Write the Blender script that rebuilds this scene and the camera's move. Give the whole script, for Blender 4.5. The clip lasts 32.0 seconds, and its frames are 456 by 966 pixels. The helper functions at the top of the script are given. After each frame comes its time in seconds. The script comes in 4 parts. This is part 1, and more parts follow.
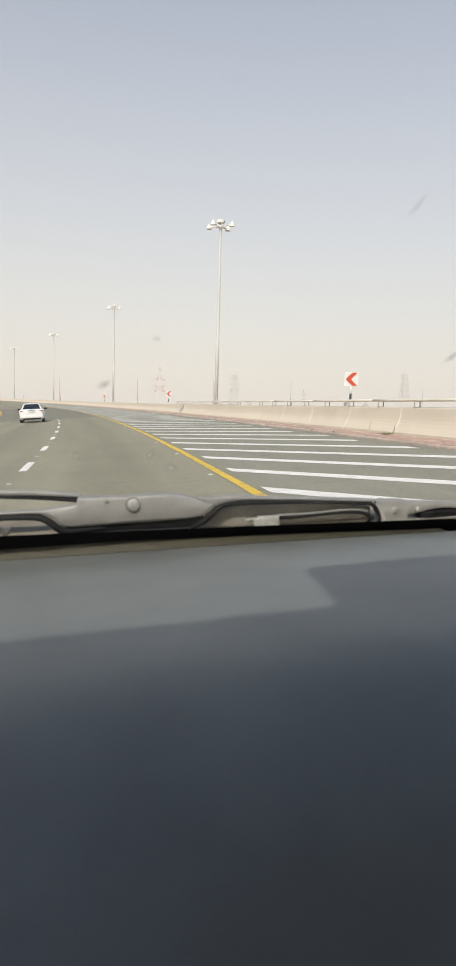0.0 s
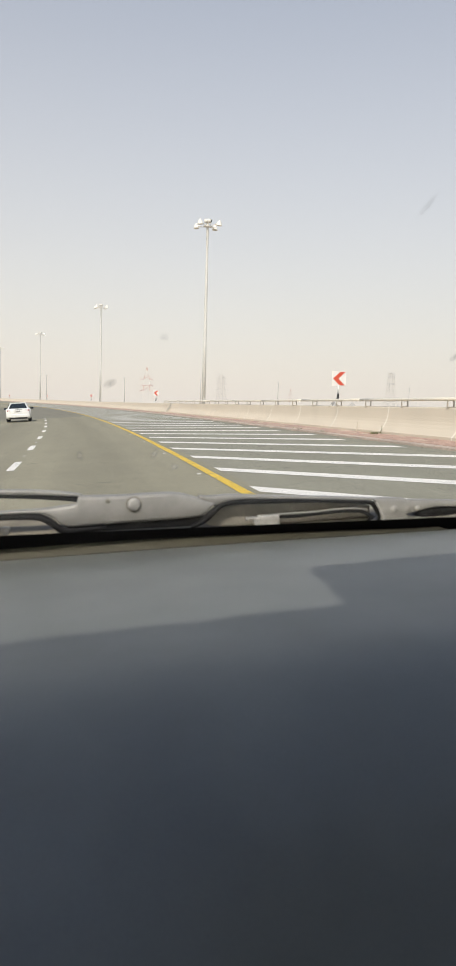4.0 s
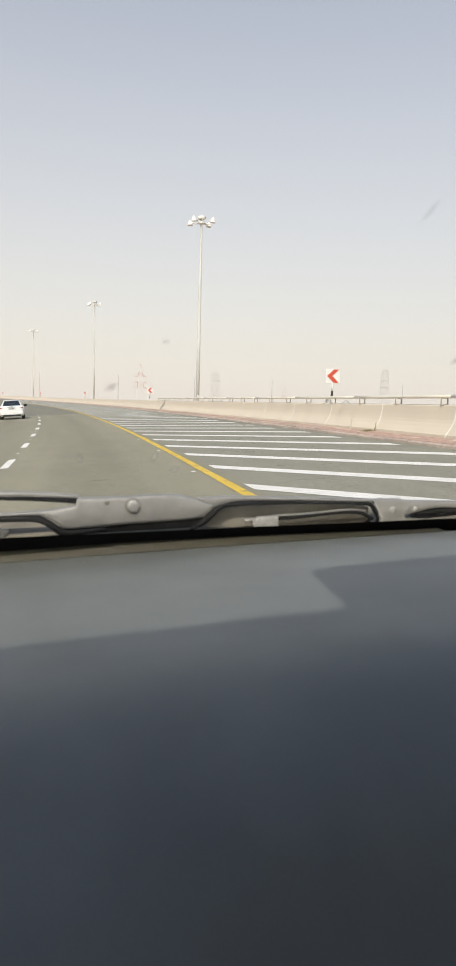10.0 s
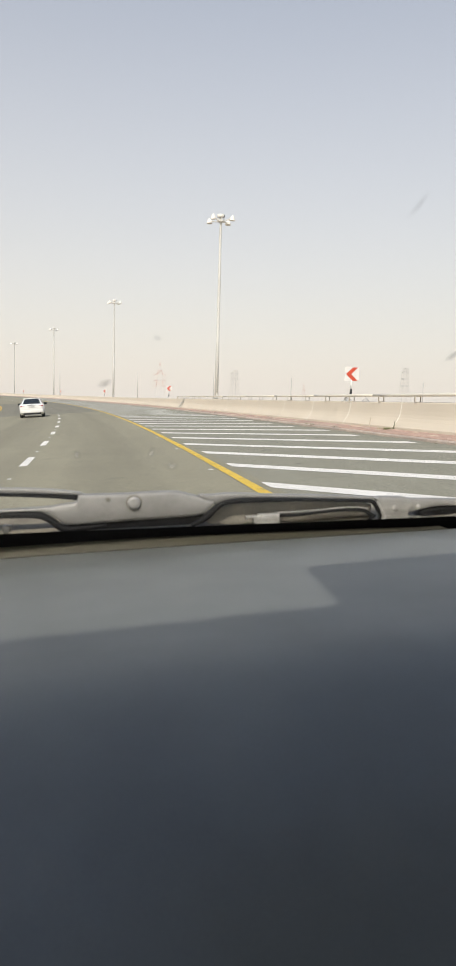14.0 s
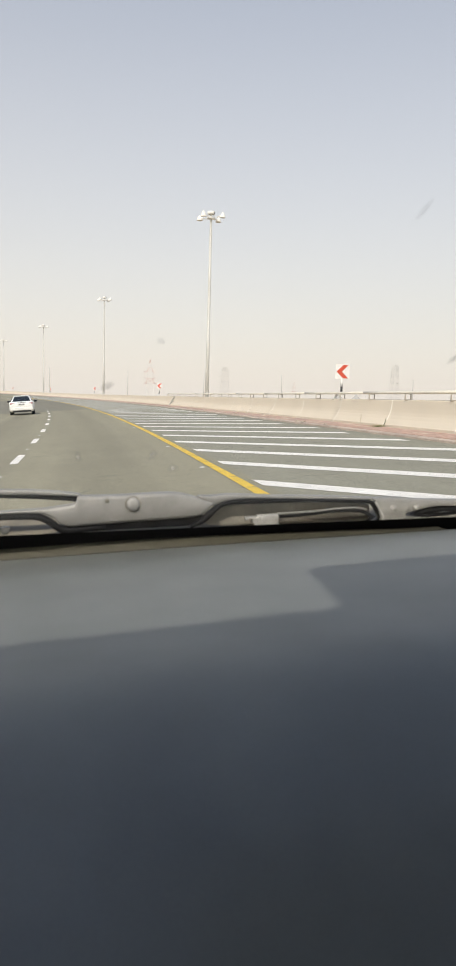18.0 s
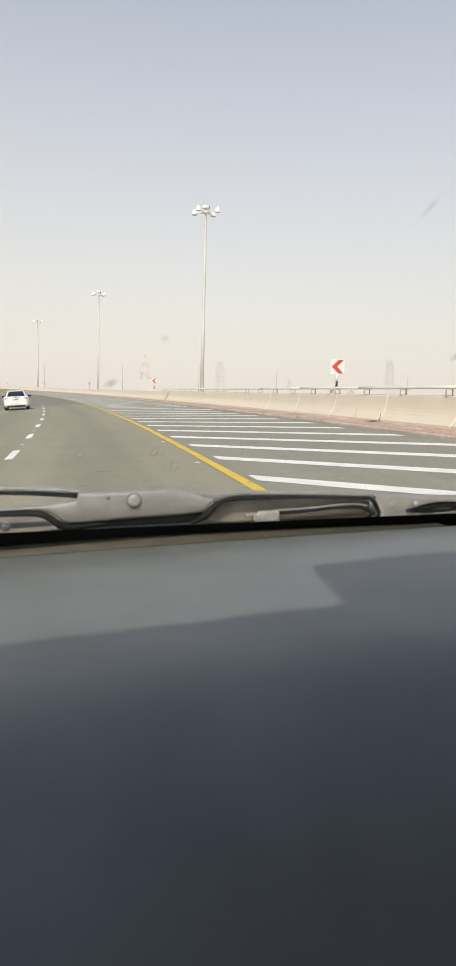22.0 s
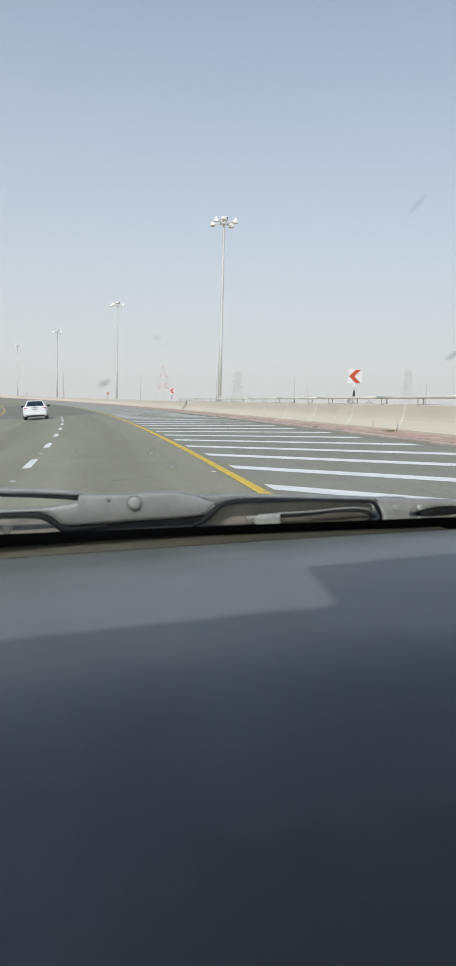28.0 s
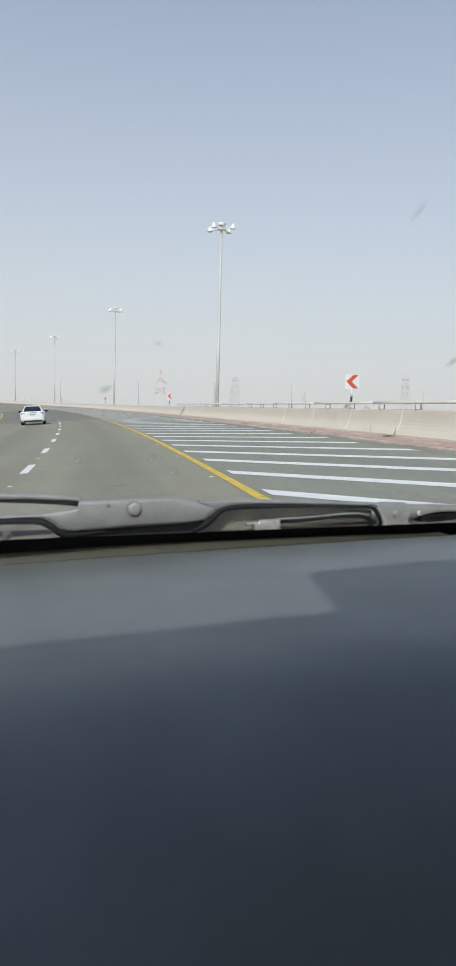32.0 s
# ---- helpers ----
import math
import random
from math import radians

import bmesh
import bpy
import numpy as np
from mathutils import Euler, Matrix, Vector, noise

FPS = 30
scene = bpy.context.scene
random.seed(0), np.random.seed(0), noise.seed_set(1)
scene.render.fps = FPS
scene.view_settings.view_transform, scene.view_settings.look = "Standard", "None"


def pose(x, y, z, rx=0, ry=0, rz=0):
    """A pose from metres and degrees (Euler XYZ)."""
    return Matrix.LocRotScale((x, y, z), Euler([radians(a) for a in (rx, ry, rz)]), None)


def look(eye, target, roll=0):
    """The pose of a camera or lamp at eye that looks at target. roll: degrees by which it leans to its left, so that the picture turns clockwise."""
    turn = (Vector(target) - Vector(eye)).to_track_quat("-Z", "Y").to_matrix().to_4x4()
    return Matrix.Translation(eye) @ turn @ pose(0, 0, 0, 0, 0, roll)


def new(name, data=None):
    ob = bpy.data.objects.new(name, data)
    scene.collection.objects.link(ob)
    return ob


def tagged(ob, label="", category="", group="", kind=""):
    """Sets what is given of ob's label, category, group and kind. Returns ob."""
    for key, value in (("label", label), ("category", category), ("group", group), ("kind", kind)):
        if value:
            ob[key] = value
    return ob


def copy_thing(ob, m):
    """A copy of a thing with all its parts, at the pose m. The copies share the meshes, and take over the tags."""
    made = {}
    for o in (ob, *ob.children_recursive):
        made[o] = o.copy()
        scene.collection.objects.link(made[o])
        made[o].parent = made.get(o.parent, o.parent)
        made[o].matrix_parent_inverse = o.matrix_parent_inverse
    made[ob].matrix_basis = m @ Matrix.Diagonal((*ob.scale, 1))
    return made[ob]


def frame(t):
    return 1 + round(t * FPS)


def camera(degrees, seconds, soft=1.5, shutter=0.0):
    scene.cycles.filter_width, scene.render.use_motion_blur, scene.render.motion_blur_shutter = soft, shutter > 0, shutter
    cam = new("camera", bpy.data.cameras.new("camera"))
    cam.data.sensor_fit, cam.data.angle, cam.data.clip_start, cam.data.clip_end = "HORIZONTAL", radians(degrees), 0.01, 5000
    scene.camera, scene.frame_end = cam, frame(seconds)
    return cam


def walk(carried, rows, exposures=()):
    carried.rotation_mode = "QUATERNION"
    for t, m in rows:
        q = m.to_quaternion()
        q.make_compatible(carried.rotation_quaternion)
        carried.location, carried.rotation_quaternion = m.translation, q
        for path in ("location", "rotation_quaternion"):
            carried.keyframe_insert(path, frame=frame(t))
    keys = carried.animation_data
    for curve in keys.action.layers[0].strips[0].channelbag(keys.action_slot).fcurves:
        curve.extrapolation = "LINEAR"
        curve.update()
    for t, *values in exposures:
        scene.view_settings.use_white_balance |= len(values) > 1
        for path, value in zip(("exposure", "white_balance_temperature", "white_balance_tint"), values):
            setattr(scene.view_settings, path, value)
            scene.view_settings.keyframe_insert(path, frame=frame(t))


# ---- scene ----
cam = camera(33.99, 32.0, soft=1.0)
# focused far ahead: dashboard, wiper and glass lie a little out of focus
cam.data.dof.use_dof, cam.data.dof.focus_distance, cam.data.dof.aperture_fstop = True, 45.0, 21.0

# time, x, y, z, pitch down, yaw to the left, lean (degrees)
PATH = [
    (0, 0.0158, 0, 1.1552, 5.81, 0.92, 1.60),
    (2, 0.0037, 0, 1.1569, 5.83, 0.27, 1.60),
    (3, -0.0078, 0, 1.1551, 5.82, -0.23, 1.60),
    (6, 0.0043, 0, 1.1537, 5.86, 0.44, 1.60),
    (7, -0.0211, 0, 1.1568, 5.80, -0.90, 1.60),
    (8, -0.0227, 0, 1.1554, 5.88, -1.04, 1.60),
    (9, -0.0222, 0, 1.1540, 6.02, -1.02, 1.60),
    (10, -0.0129, 0, 1.1607, 6.03, -0.53, 1.60),
    (11, -0.0140, 0, 1.1545, 6.24, -0.60, 1.60),
    (12, -0.0046, 0, 1.1586, 6.22, -0.19, 1.60),
    (13, 0.0030, 0, 1.1596, 6.24, 0.20, 1.60),
    (14, 0.0152, 0, 1.1597, 6.21, 0.93, 1.60),
    (17, -0.0033, 0, 1.1623, 6.43, -0.03, 1.60),
    (18, 0.0017, 0, 1.1650, 6.39, 0.19, 1.60),
    (20, 0.0021, 0, 1.1665, 6.77, 0.24, 1.60),
    (22, -0.0075, 0, 1.1672, 6.76, -0.21, 1.60),
    (23, -0.0049, 0, 1.1670, 6.75, -0.10, 1.60),
    (24, -0.0035, 0, 1.1648, 6.66, -0.01, 1.60),
    (25, -0.0040, 0, 1.1623, 6.57, 0.04, 1.60),
    (28, 0.0191, 0, 1.1570, 6.04, 1.17, 1.60),
    (29, 0.0371, 0, 1.1644, 6.04, 2.03, 1.60),
    (30, 0.0330, 0, 1.1580, 5.73, 1.95, 1.60),
    (31, 0.0331, 0, 1.1618, 5.92, 1.84, 1.60),
    (32, 0.0153, 0, 1.1577, 5.64, 0.99, 1.60),
]
EXPOSURES = [(0, -0.07, 6480, 10), (3, -0.06, 6480, 10), (6, -0.04, 6500, 10), (14, -0.02, 6500, 10), (22, -0.01, 6500, 10), (24.5, -0.03, 6350, 10), (27.5, -0.26, 5750, 7), (32, -0.26, 5720, 7)]
walk(cam, [(t, pose(x, y, z, 90 - p, 0, w) @ pose(0, 0, 0, 0, 0, r)) for t, x, y, z, p, w, r in PATH], EXPOSURES)

# ---- the road's line: a long bend to the left, tilted inwards ----
X0, PSI, BEND, BANK, RISE = 2.1462, radians(10.298), 1 / 862.6, 0.0796, 1.01e-5
KERB, FOOT, LANE = 5.10, 5.846, 3.65
BACK = -120.0  # how far the road goes on behind the car


def road_at(s, off, z=0.0):
    """World place at s metres along the yellow edge line, off metres to its right, z above the road."""
    th = PSI + BEND * s
    return Vector((X0 + (math.cos(th) - math.cos(PSI)) / BEND + off * math.cos(th),
                   (math.sin(th) - math.sin(PSI)) / BEND + off * math.sin(th),
                   z + off * BANK + RISE * s * s))


def road_frame(s, off, z=0.0, upright=True):
    """Matrix at a place of the road: x to the right, y along the road."""
    th = PSI + BEND * s
    tilt = 0 if upright else -math.degrees(math.atan(BANK))
    return Matrix.Translation(road_at(s, off, z)) @ Matrix.Rotation(th, 4, "Z") @ pose(0, 0, 0, 0, tilt, 0)


# the car's own frame: x right, y ahead, z up, origin at the viewer's eye
CAR = Matrix.Translation((0, 0, 1.1605)) @ pose(0, 0, 0, 0, 0, 10.9) @ pose(0, 0, 0, 0, -4.853, 0)

# ---- sky and sun ----
SUN_EL, SUN_AZ = 45.0, 207.0  # azimuth clockwise from the road's direction
sun_world = radians(SUN_AZ) - PSI  # clockwise from +Y
world = bpy.data.worlds.new("sky")
scene.world = world
world.use_nodes = True
wn = world.node_tree
sky = wn.nodes.new("ShaderNodeTexSky")
sky.sky_type = "NISHITA"
sky.sun_disc = False
sky.sun_elevation, sky.sun_rotation = radians(SUN_EL), sun_world
sky.altitude, sky.air_density, sky.dust_density, sky.ozone_density = 0, 1.2, 0.8, 1.3
# desert dust in the air: pale haze, thickest at the horizon and thinning upwards
geo = wn.nodes.new("ShaderNodeTexCoord")
sep = wn.nodes.new("ShaderNodeSeparateXYZ")
wn.links.new(geo.outputs["Generated"], sep.inputs[0])
haze = wn.nodes.new("ShaderNodeValToRGB")
for i, (z, v) in enumerate(((0.0, 0.95), (0.11, 0.82), (0.26, 0.64), (0.46, 0.40), (0.62, 0.10), (1.0, 0.0))):
    e = haze.color_ramp.elements[i] if i < 2 else haze.color_ramp.elements.new(z)
    e.position, e.color = z, (v, v, v, 1)
wn.links.new(sep.outputs["Z"], haze.inputs[0])
mix = wn.nodes.new("ShaderNodeMix")
mix.data_type = "RGBA"
wn.links.new(haze.outputs[0], mix.inputs[0])
wn.links.new(sky.outputs[0], mix.inputs[6])
mix.inputs[7].default_value = (6.17, 5.66, 5.19, 1)
wn.links.new(mix.outputs[2], wn.nodes["Background"].inputs[0])
wn.nodes["Background"].inputs[1].default_value = 0.145
sun = new("sun", bpy.data.lights.new("sun", "SUN"))
sun.data.energy, sun.data.angle, sun.data.color = 3.6, radians(1.0), (1.0, 0.92, 0.785)
sun_dir = Vector((math.sin(sun_world) * math.cos(radians(SUN_EL)), math.cos(sun_world) * math.cos(radians(SUN_EL)), math.sin(radians(SUN_EL))))
sun.matrix_world = look(sun_dir * 50, (0, 0, 0))


# ---- materials ----
def material(name, color, rough=0.7, metal=0.0, vary=0.12, scale=6.0, fine=90.0, bump=0.15, dist=0.004, spec=0.5, tint=None, obj_random=0.0, coords="Object"):
    m = bpy.data.materials.new(name)
    m.use_nodes = True
    n, l = m.node_tree.nodes, m.node_tree.links
    b = n["Principled BSDF"]
    b.inputs["Roughness"].default_value, b.inputs["Metallic"].default_value = rough, metal
    b.inputs["Specular IOR Level"].default_value = spec
    tc = n.new("ShaderNodeTexCoord")
    big, small = n.new("ShaderNodeTexNoise"), n.new("ShaderNodeTexNoise")
    big.inputs["Scale"].default_value, small.inputs["Scale"].default_value = scale, fine
    big.inputs["Detail"].default_value, small.inputs["Detail"].default_value = 5, 3
    for t in (big, small):
        l.new(tc.outputs[coords], t.inputs["Vector"])
    dark = [c * (1 - vary) for c in color]
    light = [min(1, c * (1 + vary)) for c in (tint or color)]
    r1 = n.new("ShaderNodeValToRGB")
    r1.color_ramp.elements[0].position, r1.color_ramp.elements[1].position = 0.32, 0.68
    r1.color_ramp.elements[0].color, r1.color_ramp.elements[1].color = (*dark, 1), (*light, 1)
    l.new(big.outputs["Fac"], r1.inputs[0])
    mul = n.new("ShaderNodeMix")
    mul.data_type, mul.blend_type = "RGBA", "MULTIPLY"
    mul.inputs[0].default_value = 1.0
    r2 = n.new("ShaderNodeMapRange")
    r2.inputs[1].default_value, r2.inputs[2].default_value = 0.3, 0.7
    r2.inputs[3].default_value, r2.inputs[4].default_value = 1 - vary * 0.8, 1 + vary * 0.4
    l.new(small.outputs["Fac"], r2.inputs[0])
    l.new(r1.outputs[0], mul.inputs[6])
    l.new(r2.outputs[0], mul.inputs[7])
    last = mul.outputs[2]
    if obj_random:
        info = n.new("ShaderNodeObjectInfo")
        r3 = n.new("ShaderNodeMapRange")
        r3.inputs[3].default_value, r3.inputs[4].default_value = 1 - obj_random, 1 + obj_random * 0.6
        l.new(info.outputs["Random"], r3.inputs[0])
        m2 = n.new("ShaderNodeMix")
        m2.data_type, m2.blend_type = "RGBA", "MULTIPLY"
        m2.inputs[0].default_value = 1.0
        l.new(last, m2.inputs[6])
        l.new(r3.outputs[0], m2.inputs[7])
        last = m2.outputs[2]
    l.new(last, b.inputs["Base Color"])
    if bump:
        bp = n.new("ShaderNodeBump")
        bp.inputs["Strength"].default_value, bp.inputs["Distance"].default_value = bump, dist
        l.new(small.outputs["Fac"], bp.inputs["Height"])
        l.new(bp.outputs[0], b.inputs["Normal"])
    return m


def asphalt_material(name, base, dark, lanes=()):
    """Road surface on (s, off) metre UVs: aggregate, long wheel tracks, oil and dust stains, thin cracks."""
    m = bpy.data.materials.new(name)
    m.use_nodes = True
    n, l = m.node_tree.nodes, m.node_tree.links
    b = n["Principled BSDF"]
    b.inputs["Roughness"].default_value = 0.82
    b.inputs["Specular IOR Level"].default_value = 0.35
    uv = n.new("ShaderNodeTexCoord")

    def noise_node(scale, detail, sx=1.0, sy=1.0):
        mp = n.new("ShaderNodeMapping")
        mp.inputs["Scale"].default_value = (sx, sy, 1)
        l.new(uv.outputs["UV"], mp.inputs[0])
        t = n.new("ShaderNodeTexNoise")
        t.inputs["Scale"].default_value, t.inputs["Detail"].default_value = scale, detail
        l.new(mp.outputs[0], t.inputs["Vector"])
        return t

    grain, blot, streak, coarse = noise_node(26, 5), noise_node(0.5, 5), noise_node(1.3, 4, 0.03, 1.0), noise_node(7, 7)
    ramp = n.new("ShaderNodeValToRGB")
    ramp.color_ramp.elements[0].position, ramp.color_ramp.elements[1].position = 0.36, 0.64
    ramp.color_ramp.elements[0].color, ramp.color_ramp.elements[1].color = (*dark, 1), (*base, 1)
    mixv = n.new("ShaderNodeMath")
    mixv.operation = "MULTIPLY_ADD"
    mixv.inputs[1].default_value = 0.36
    half = n.new("ShaderNodeMath")
    half.operation = "MULTIPLY"
    half.inputs[1].default_value = 0.64
    l.new(streak.outputs["Fac"], half.inputs[0])
    l.new(blot.outputs["Fac"], mixv.inputs[0])
    l.new(half.outputs[0], mixv.inputs[2])
    l.new(mixv.outputs[0], ramp.inputs[0])
    r2 = n.new("ShaderNodeMapRange")
    r2.inputs[1].default_value, r2.inputs[2].default_value = 0.3, 0.7
    r2.inputs[3].default_value, r2.inputs[4].default_value = 0.72, 1.22
    l.new(grain.outputs["Fac"], r2.inputs[0])
    mul = n.new("ShaderNodeMix")
    mul.data_type, mul.blend_type = "RGBA", "MULTIPLY"
    mul.inputs[0].default_value = 1
    l.new(ramp.outputs[0], mul.inputs[6])
    l.new(r2.outputs[0], mul.inputs[7])
    r3 = n.new("ShaderNodeMapRange")
    r3.inputs[1].default_value, r3.inputs[2].default_value = 0.3, 0.7
    r3.inputs[3].default_value, r3.inputs[4].default_value = 0.94, 1.05
    l.new(coarse.outputs["Fac"], r3.inputs[0])
    mul2 = n.new("ShaderNodeMix")
    mul2.data_type, mul2.blend_type = "RGBA", "MULTIPLY"
    mul2.inputs[0].default_value = 1
    l.new(mul.outputs[2], mul2.inputs[6])
    l.new(r3.outputs[0], mul2.inputs[7])
    last = mul2.outputs[2]
    # stones of the aggregate: some darker, some paler
    stones = n.new("ShaderNodeTexVoronoi")
    stones.inputs["Scale"].default_value = 17
    l.new(uv.outputs["UV"], stones.inputs["Vector"])
    tone = n.new("ShaderNodeValToRGB")
    tone.color_ramp.interpolation = "CONSTANT"
    for i, (at, v) in enumerate(((0.0, 0.62), (0.13, 0.97), (0.87, 1.26), (0.95, 1.0))):
        e = tone.color_ramp.elements[i] if i < 2 else tone.color_ramp.elements.new(at)
        e.position, e.color = at, (v, v, v, 1)
    l.new(stones.outputs["Color"], tone.inputs[0])
    grit = n.new("ShaderNodeMix")
    grit.data_type, grit.blend_type = "RGBA", "MULTIPLY"
    grit.inputs[0].default_value = 0.5
    l.new(last, grit.inputs[6])
    l.new(tone.outputs[0], grit.inputs[7])
    last = grit.outputs[2]
    # oil drips down the middle of each lane
    split = n.new("ShaderNodeSeparateXYZ")
    l.new(uv.outputs["UV"], split.inputs[0])
    for middle in lanes:
        d = n.new("ShaderNodeMath")
        d.operation = "SUBTRACT"
        d.inputs[1].default_value = middle
        l.new(split.outputs["Y"], d.inputs[0])
        e = n.new("ShaderNodeMath")
        e.operation = "ABSOLUTE"
        l.new(d.outputs[0], e.inputs[0])
        r4 = n.new("ShaderNodeMapRange")
        r4.interpolation_type = "SMOOTHSTEP"
        r4.inputs[1].default_value, r4.inputs[2].default_value, r4.inputs[3].default_value, r4.inputs[4].default_value = 0.05, 0.85, 0.86, 1.0
        l.new(e.outputs[0], r4.inputs[0])
        m3 = n.new("ShaderNodeMix")
        m3.data_type, m3.blend_type = "RGBA", "MULTIPLY"
        m3.inputs[0].default_value = 1
        l.new(last, m3.inputs[6])
        l.new(r4.outputs[0], m3.inputs[7])
        last = m3.outputs[2]
    # a ravelled track where small stones have come out of each lane's surface
    for middle in lanes:
        d = n.new("ShaderNodeMath")
        d.operation = "ADD"
        d.inputs[1].default_value = -middle - 0.15
        l.new(split.outputs["Y"], d.inputs[0])
        e = n.new("ShaderNodeMath")
        e.operation = "ABSOLUTE"
        l.new(d.outputs[0], e.inputs[0])
        reach = n.new("ShaderNodeMapRange")
        reach.inputs[1].default_value, reach.inputs[2].default_value, reach.inputs[3].default_value, reach.inputs[4].default_value = 0.1, 0.6, 0.17, 0.0
        l.new(e.outputs[0], reach.inputs[0])
        patchy = n.new("ShaderNodeMath")
        patchy.operation = "MULTIPLY"
        l.new(reach.outputs[0], patchy.inputs[0])
        l.new(coarse.outputs["Fac"], patchy.inputs[1])
        pits = n.new("ShaderNodeTexVoronoi")
        pits.inputs["Scale"].default_value = 21
        l.new(uv.outputs["UV"], pits.inputs["Vector"])
        hole = n.new("ShaderNodeMath")
        hole.operation = "LESS_THAN"
        l.new(pits.outputs["Color"], hole.inputs[0])
        l.new(patchy.outputs[0], hole.inputs[1])
        m4 = n.new("ShaderNodeMix")
        m4.data_type = "RGBA"
        l.new(hole.outputs[0], m4.inputs[0])
        l.new(last, m4.inputs[6])
        m4.inputs[7].default_value = (0.11, 0.10, 0.075, 1)
        last = m4.outputs[2]
    # wandering cracks
    warp, vor = noise_node(2.5, 4), n.new("ShaderNodeTexVoronoi")
    vor.feature = "DISTANCE_TO_EDGE"
    vor.inputs["Scale"].default_value = 0.35
    add = n.new("ShaderNodeVectorMath")
    add.operation = "ADD"
    l.new(uv.outputs["UV"], add.inputs[0])
    l.new(warp.outputs["Color"], add.inputs[1])
    l.new(add.outputs[0], vor.inputs["Vector"])
    thin = n.new("ShaderNodeMath")
    thin.operation = "LESS_THAN"
    thin.inputs[1].default_value = 0.006
    l.new(vor.outputs["Distance"], thin.inputs[0])
    some = n.new("ShaderNodeMath")
    some.operation = "GREATER_THAN"
    some.inputs[1].default_value = 0.56
    l.new(blot.outputs["Fac"], some.inputs[0])
    both = n.new("ShaderNodeMath")
    both.operation = "MULTIPLY"
    l.new(thin.outputs[0], both.inputs[0])
    l.new(some.outputs[0], both.inputs[1])
    amount = n.new("ShaderNodeMath")
    amount.operation = "MULTIPLY"
    amount.inputs[1].default_value = 0.5
    l.new(both.outputs[0], amount.inputs[0])
    crack = n.new("ShaderNodeMix")
    crack.data_type = "RGBA"
    l.new(amount.outputs[0], crack.inputs[0])
    l.new(last, crack.inputs[6])
    crack.inputs[7].default_value = (0.05, 0.05, 0.045, 1)
    l.new(crack.outputs[2], b.inputs["Base Color"])
    bp = n.new("ShaderNodeBump")
    bp.inputs["Strength"].default_value, bp.inputs["Distance"].default_value = 0.35, 0.006
    l.new(grain.outputs["Fac"], bp.inputs["Height"])
    l.new(bp.outputs[0], b.inputs["Normal"])
    return m


def paint_material(name, color, wear, cracked=0.0):
    """Thermoplastic road paint, dusty, with flakes worn off down to the asphalt and short cross cracks."""
    m = material(name, color, 0.6, vary=0.08, scale=2.5, fine=60, bump=0.2)
    n, l = m.node_tree.nodes, m.node_tree.links
    b = n["Principled BSDF"]
    tc = n.new("ShaderNodeTexCoord")
    mp = n.new("ShaderNodeMapping")
    mp.inputs["Scale"].default_value = (2.2, 5.0, 1.0)
    l.new(tc.outputs["UV"], mp.inputs[0])
    t = n.new("ShaderNodeTexNoise")
    t.inputs["Scale"].default_value, t.inputs["Detail"].default_value, t.inputs["Roughness"].default_value = 1.6, 6, 0.65
    l.new(mp.outputs[0], t.inputs["Vector"])
    r = n.new("ShaderNodeMapRange")
    r.inputs[1].default_value, r.inputs[2].default_value = wear, wear + 0.05
    r.inputs[3].default_value, r.inputs[4].default_value = 0.0, 0.75
    l.new(t.outputs["Fac"], r.inputs[0])
    mx = n.new("ShaderNodeMix")
    mx.data_type = "RGBA"
    old = b.inputs["Base Color"].links[0].from_socket
    l.new(r.outputs[0], mx.inputs[0])
    l.new(old, mx.inputs[6])
    mx.inputs[7].default_value = (0.20, 0.185, 0.14, 1)
    l.new(mx.outputs[2], b.inputs["Base Color"])
    if cracked:
        # short slanting cracks across the strip
        mp2 = n.new("ShaderNodeMapping")
        mp2.inputs["Rotation"].default_value, mp2.inputs["Scale"].default_value = (0, 0, 0.35), (1.1, 0.45, 1)
        l.new(tc.outputs["UV"], mp2.inputs[0])
        vor = n.new("ShaderNodeTexVoronoi")
        vor.feature = "DISTANCE_TO_EDGE"
        vor.inputs["Scale"].default_value = 1.7
        l.new(mp2.outputs[0], vor.inputs["Vector"])
        lt = n.new("ShaderNodeMath")
        lt.operation = "LESS_THAN"
        lt.inputs[1].default_value = cracked
        l.new(vor.outputs["Distance"], lt.inputs[0])
        mx2 = n.new("ShaderNodeMix")
        mx2.data_type = "RGBA"
        l.new(lt.outputs[0], mx2.inputs[0])
        l.new(mx.outputs[2], mx2.inputs[6])
        mx2.inputs[7].default_value = (0.10, 0.085, 0.05, 1)
        l.new(mx2.outputs[2], b.inputs["Base Color"])
    return m


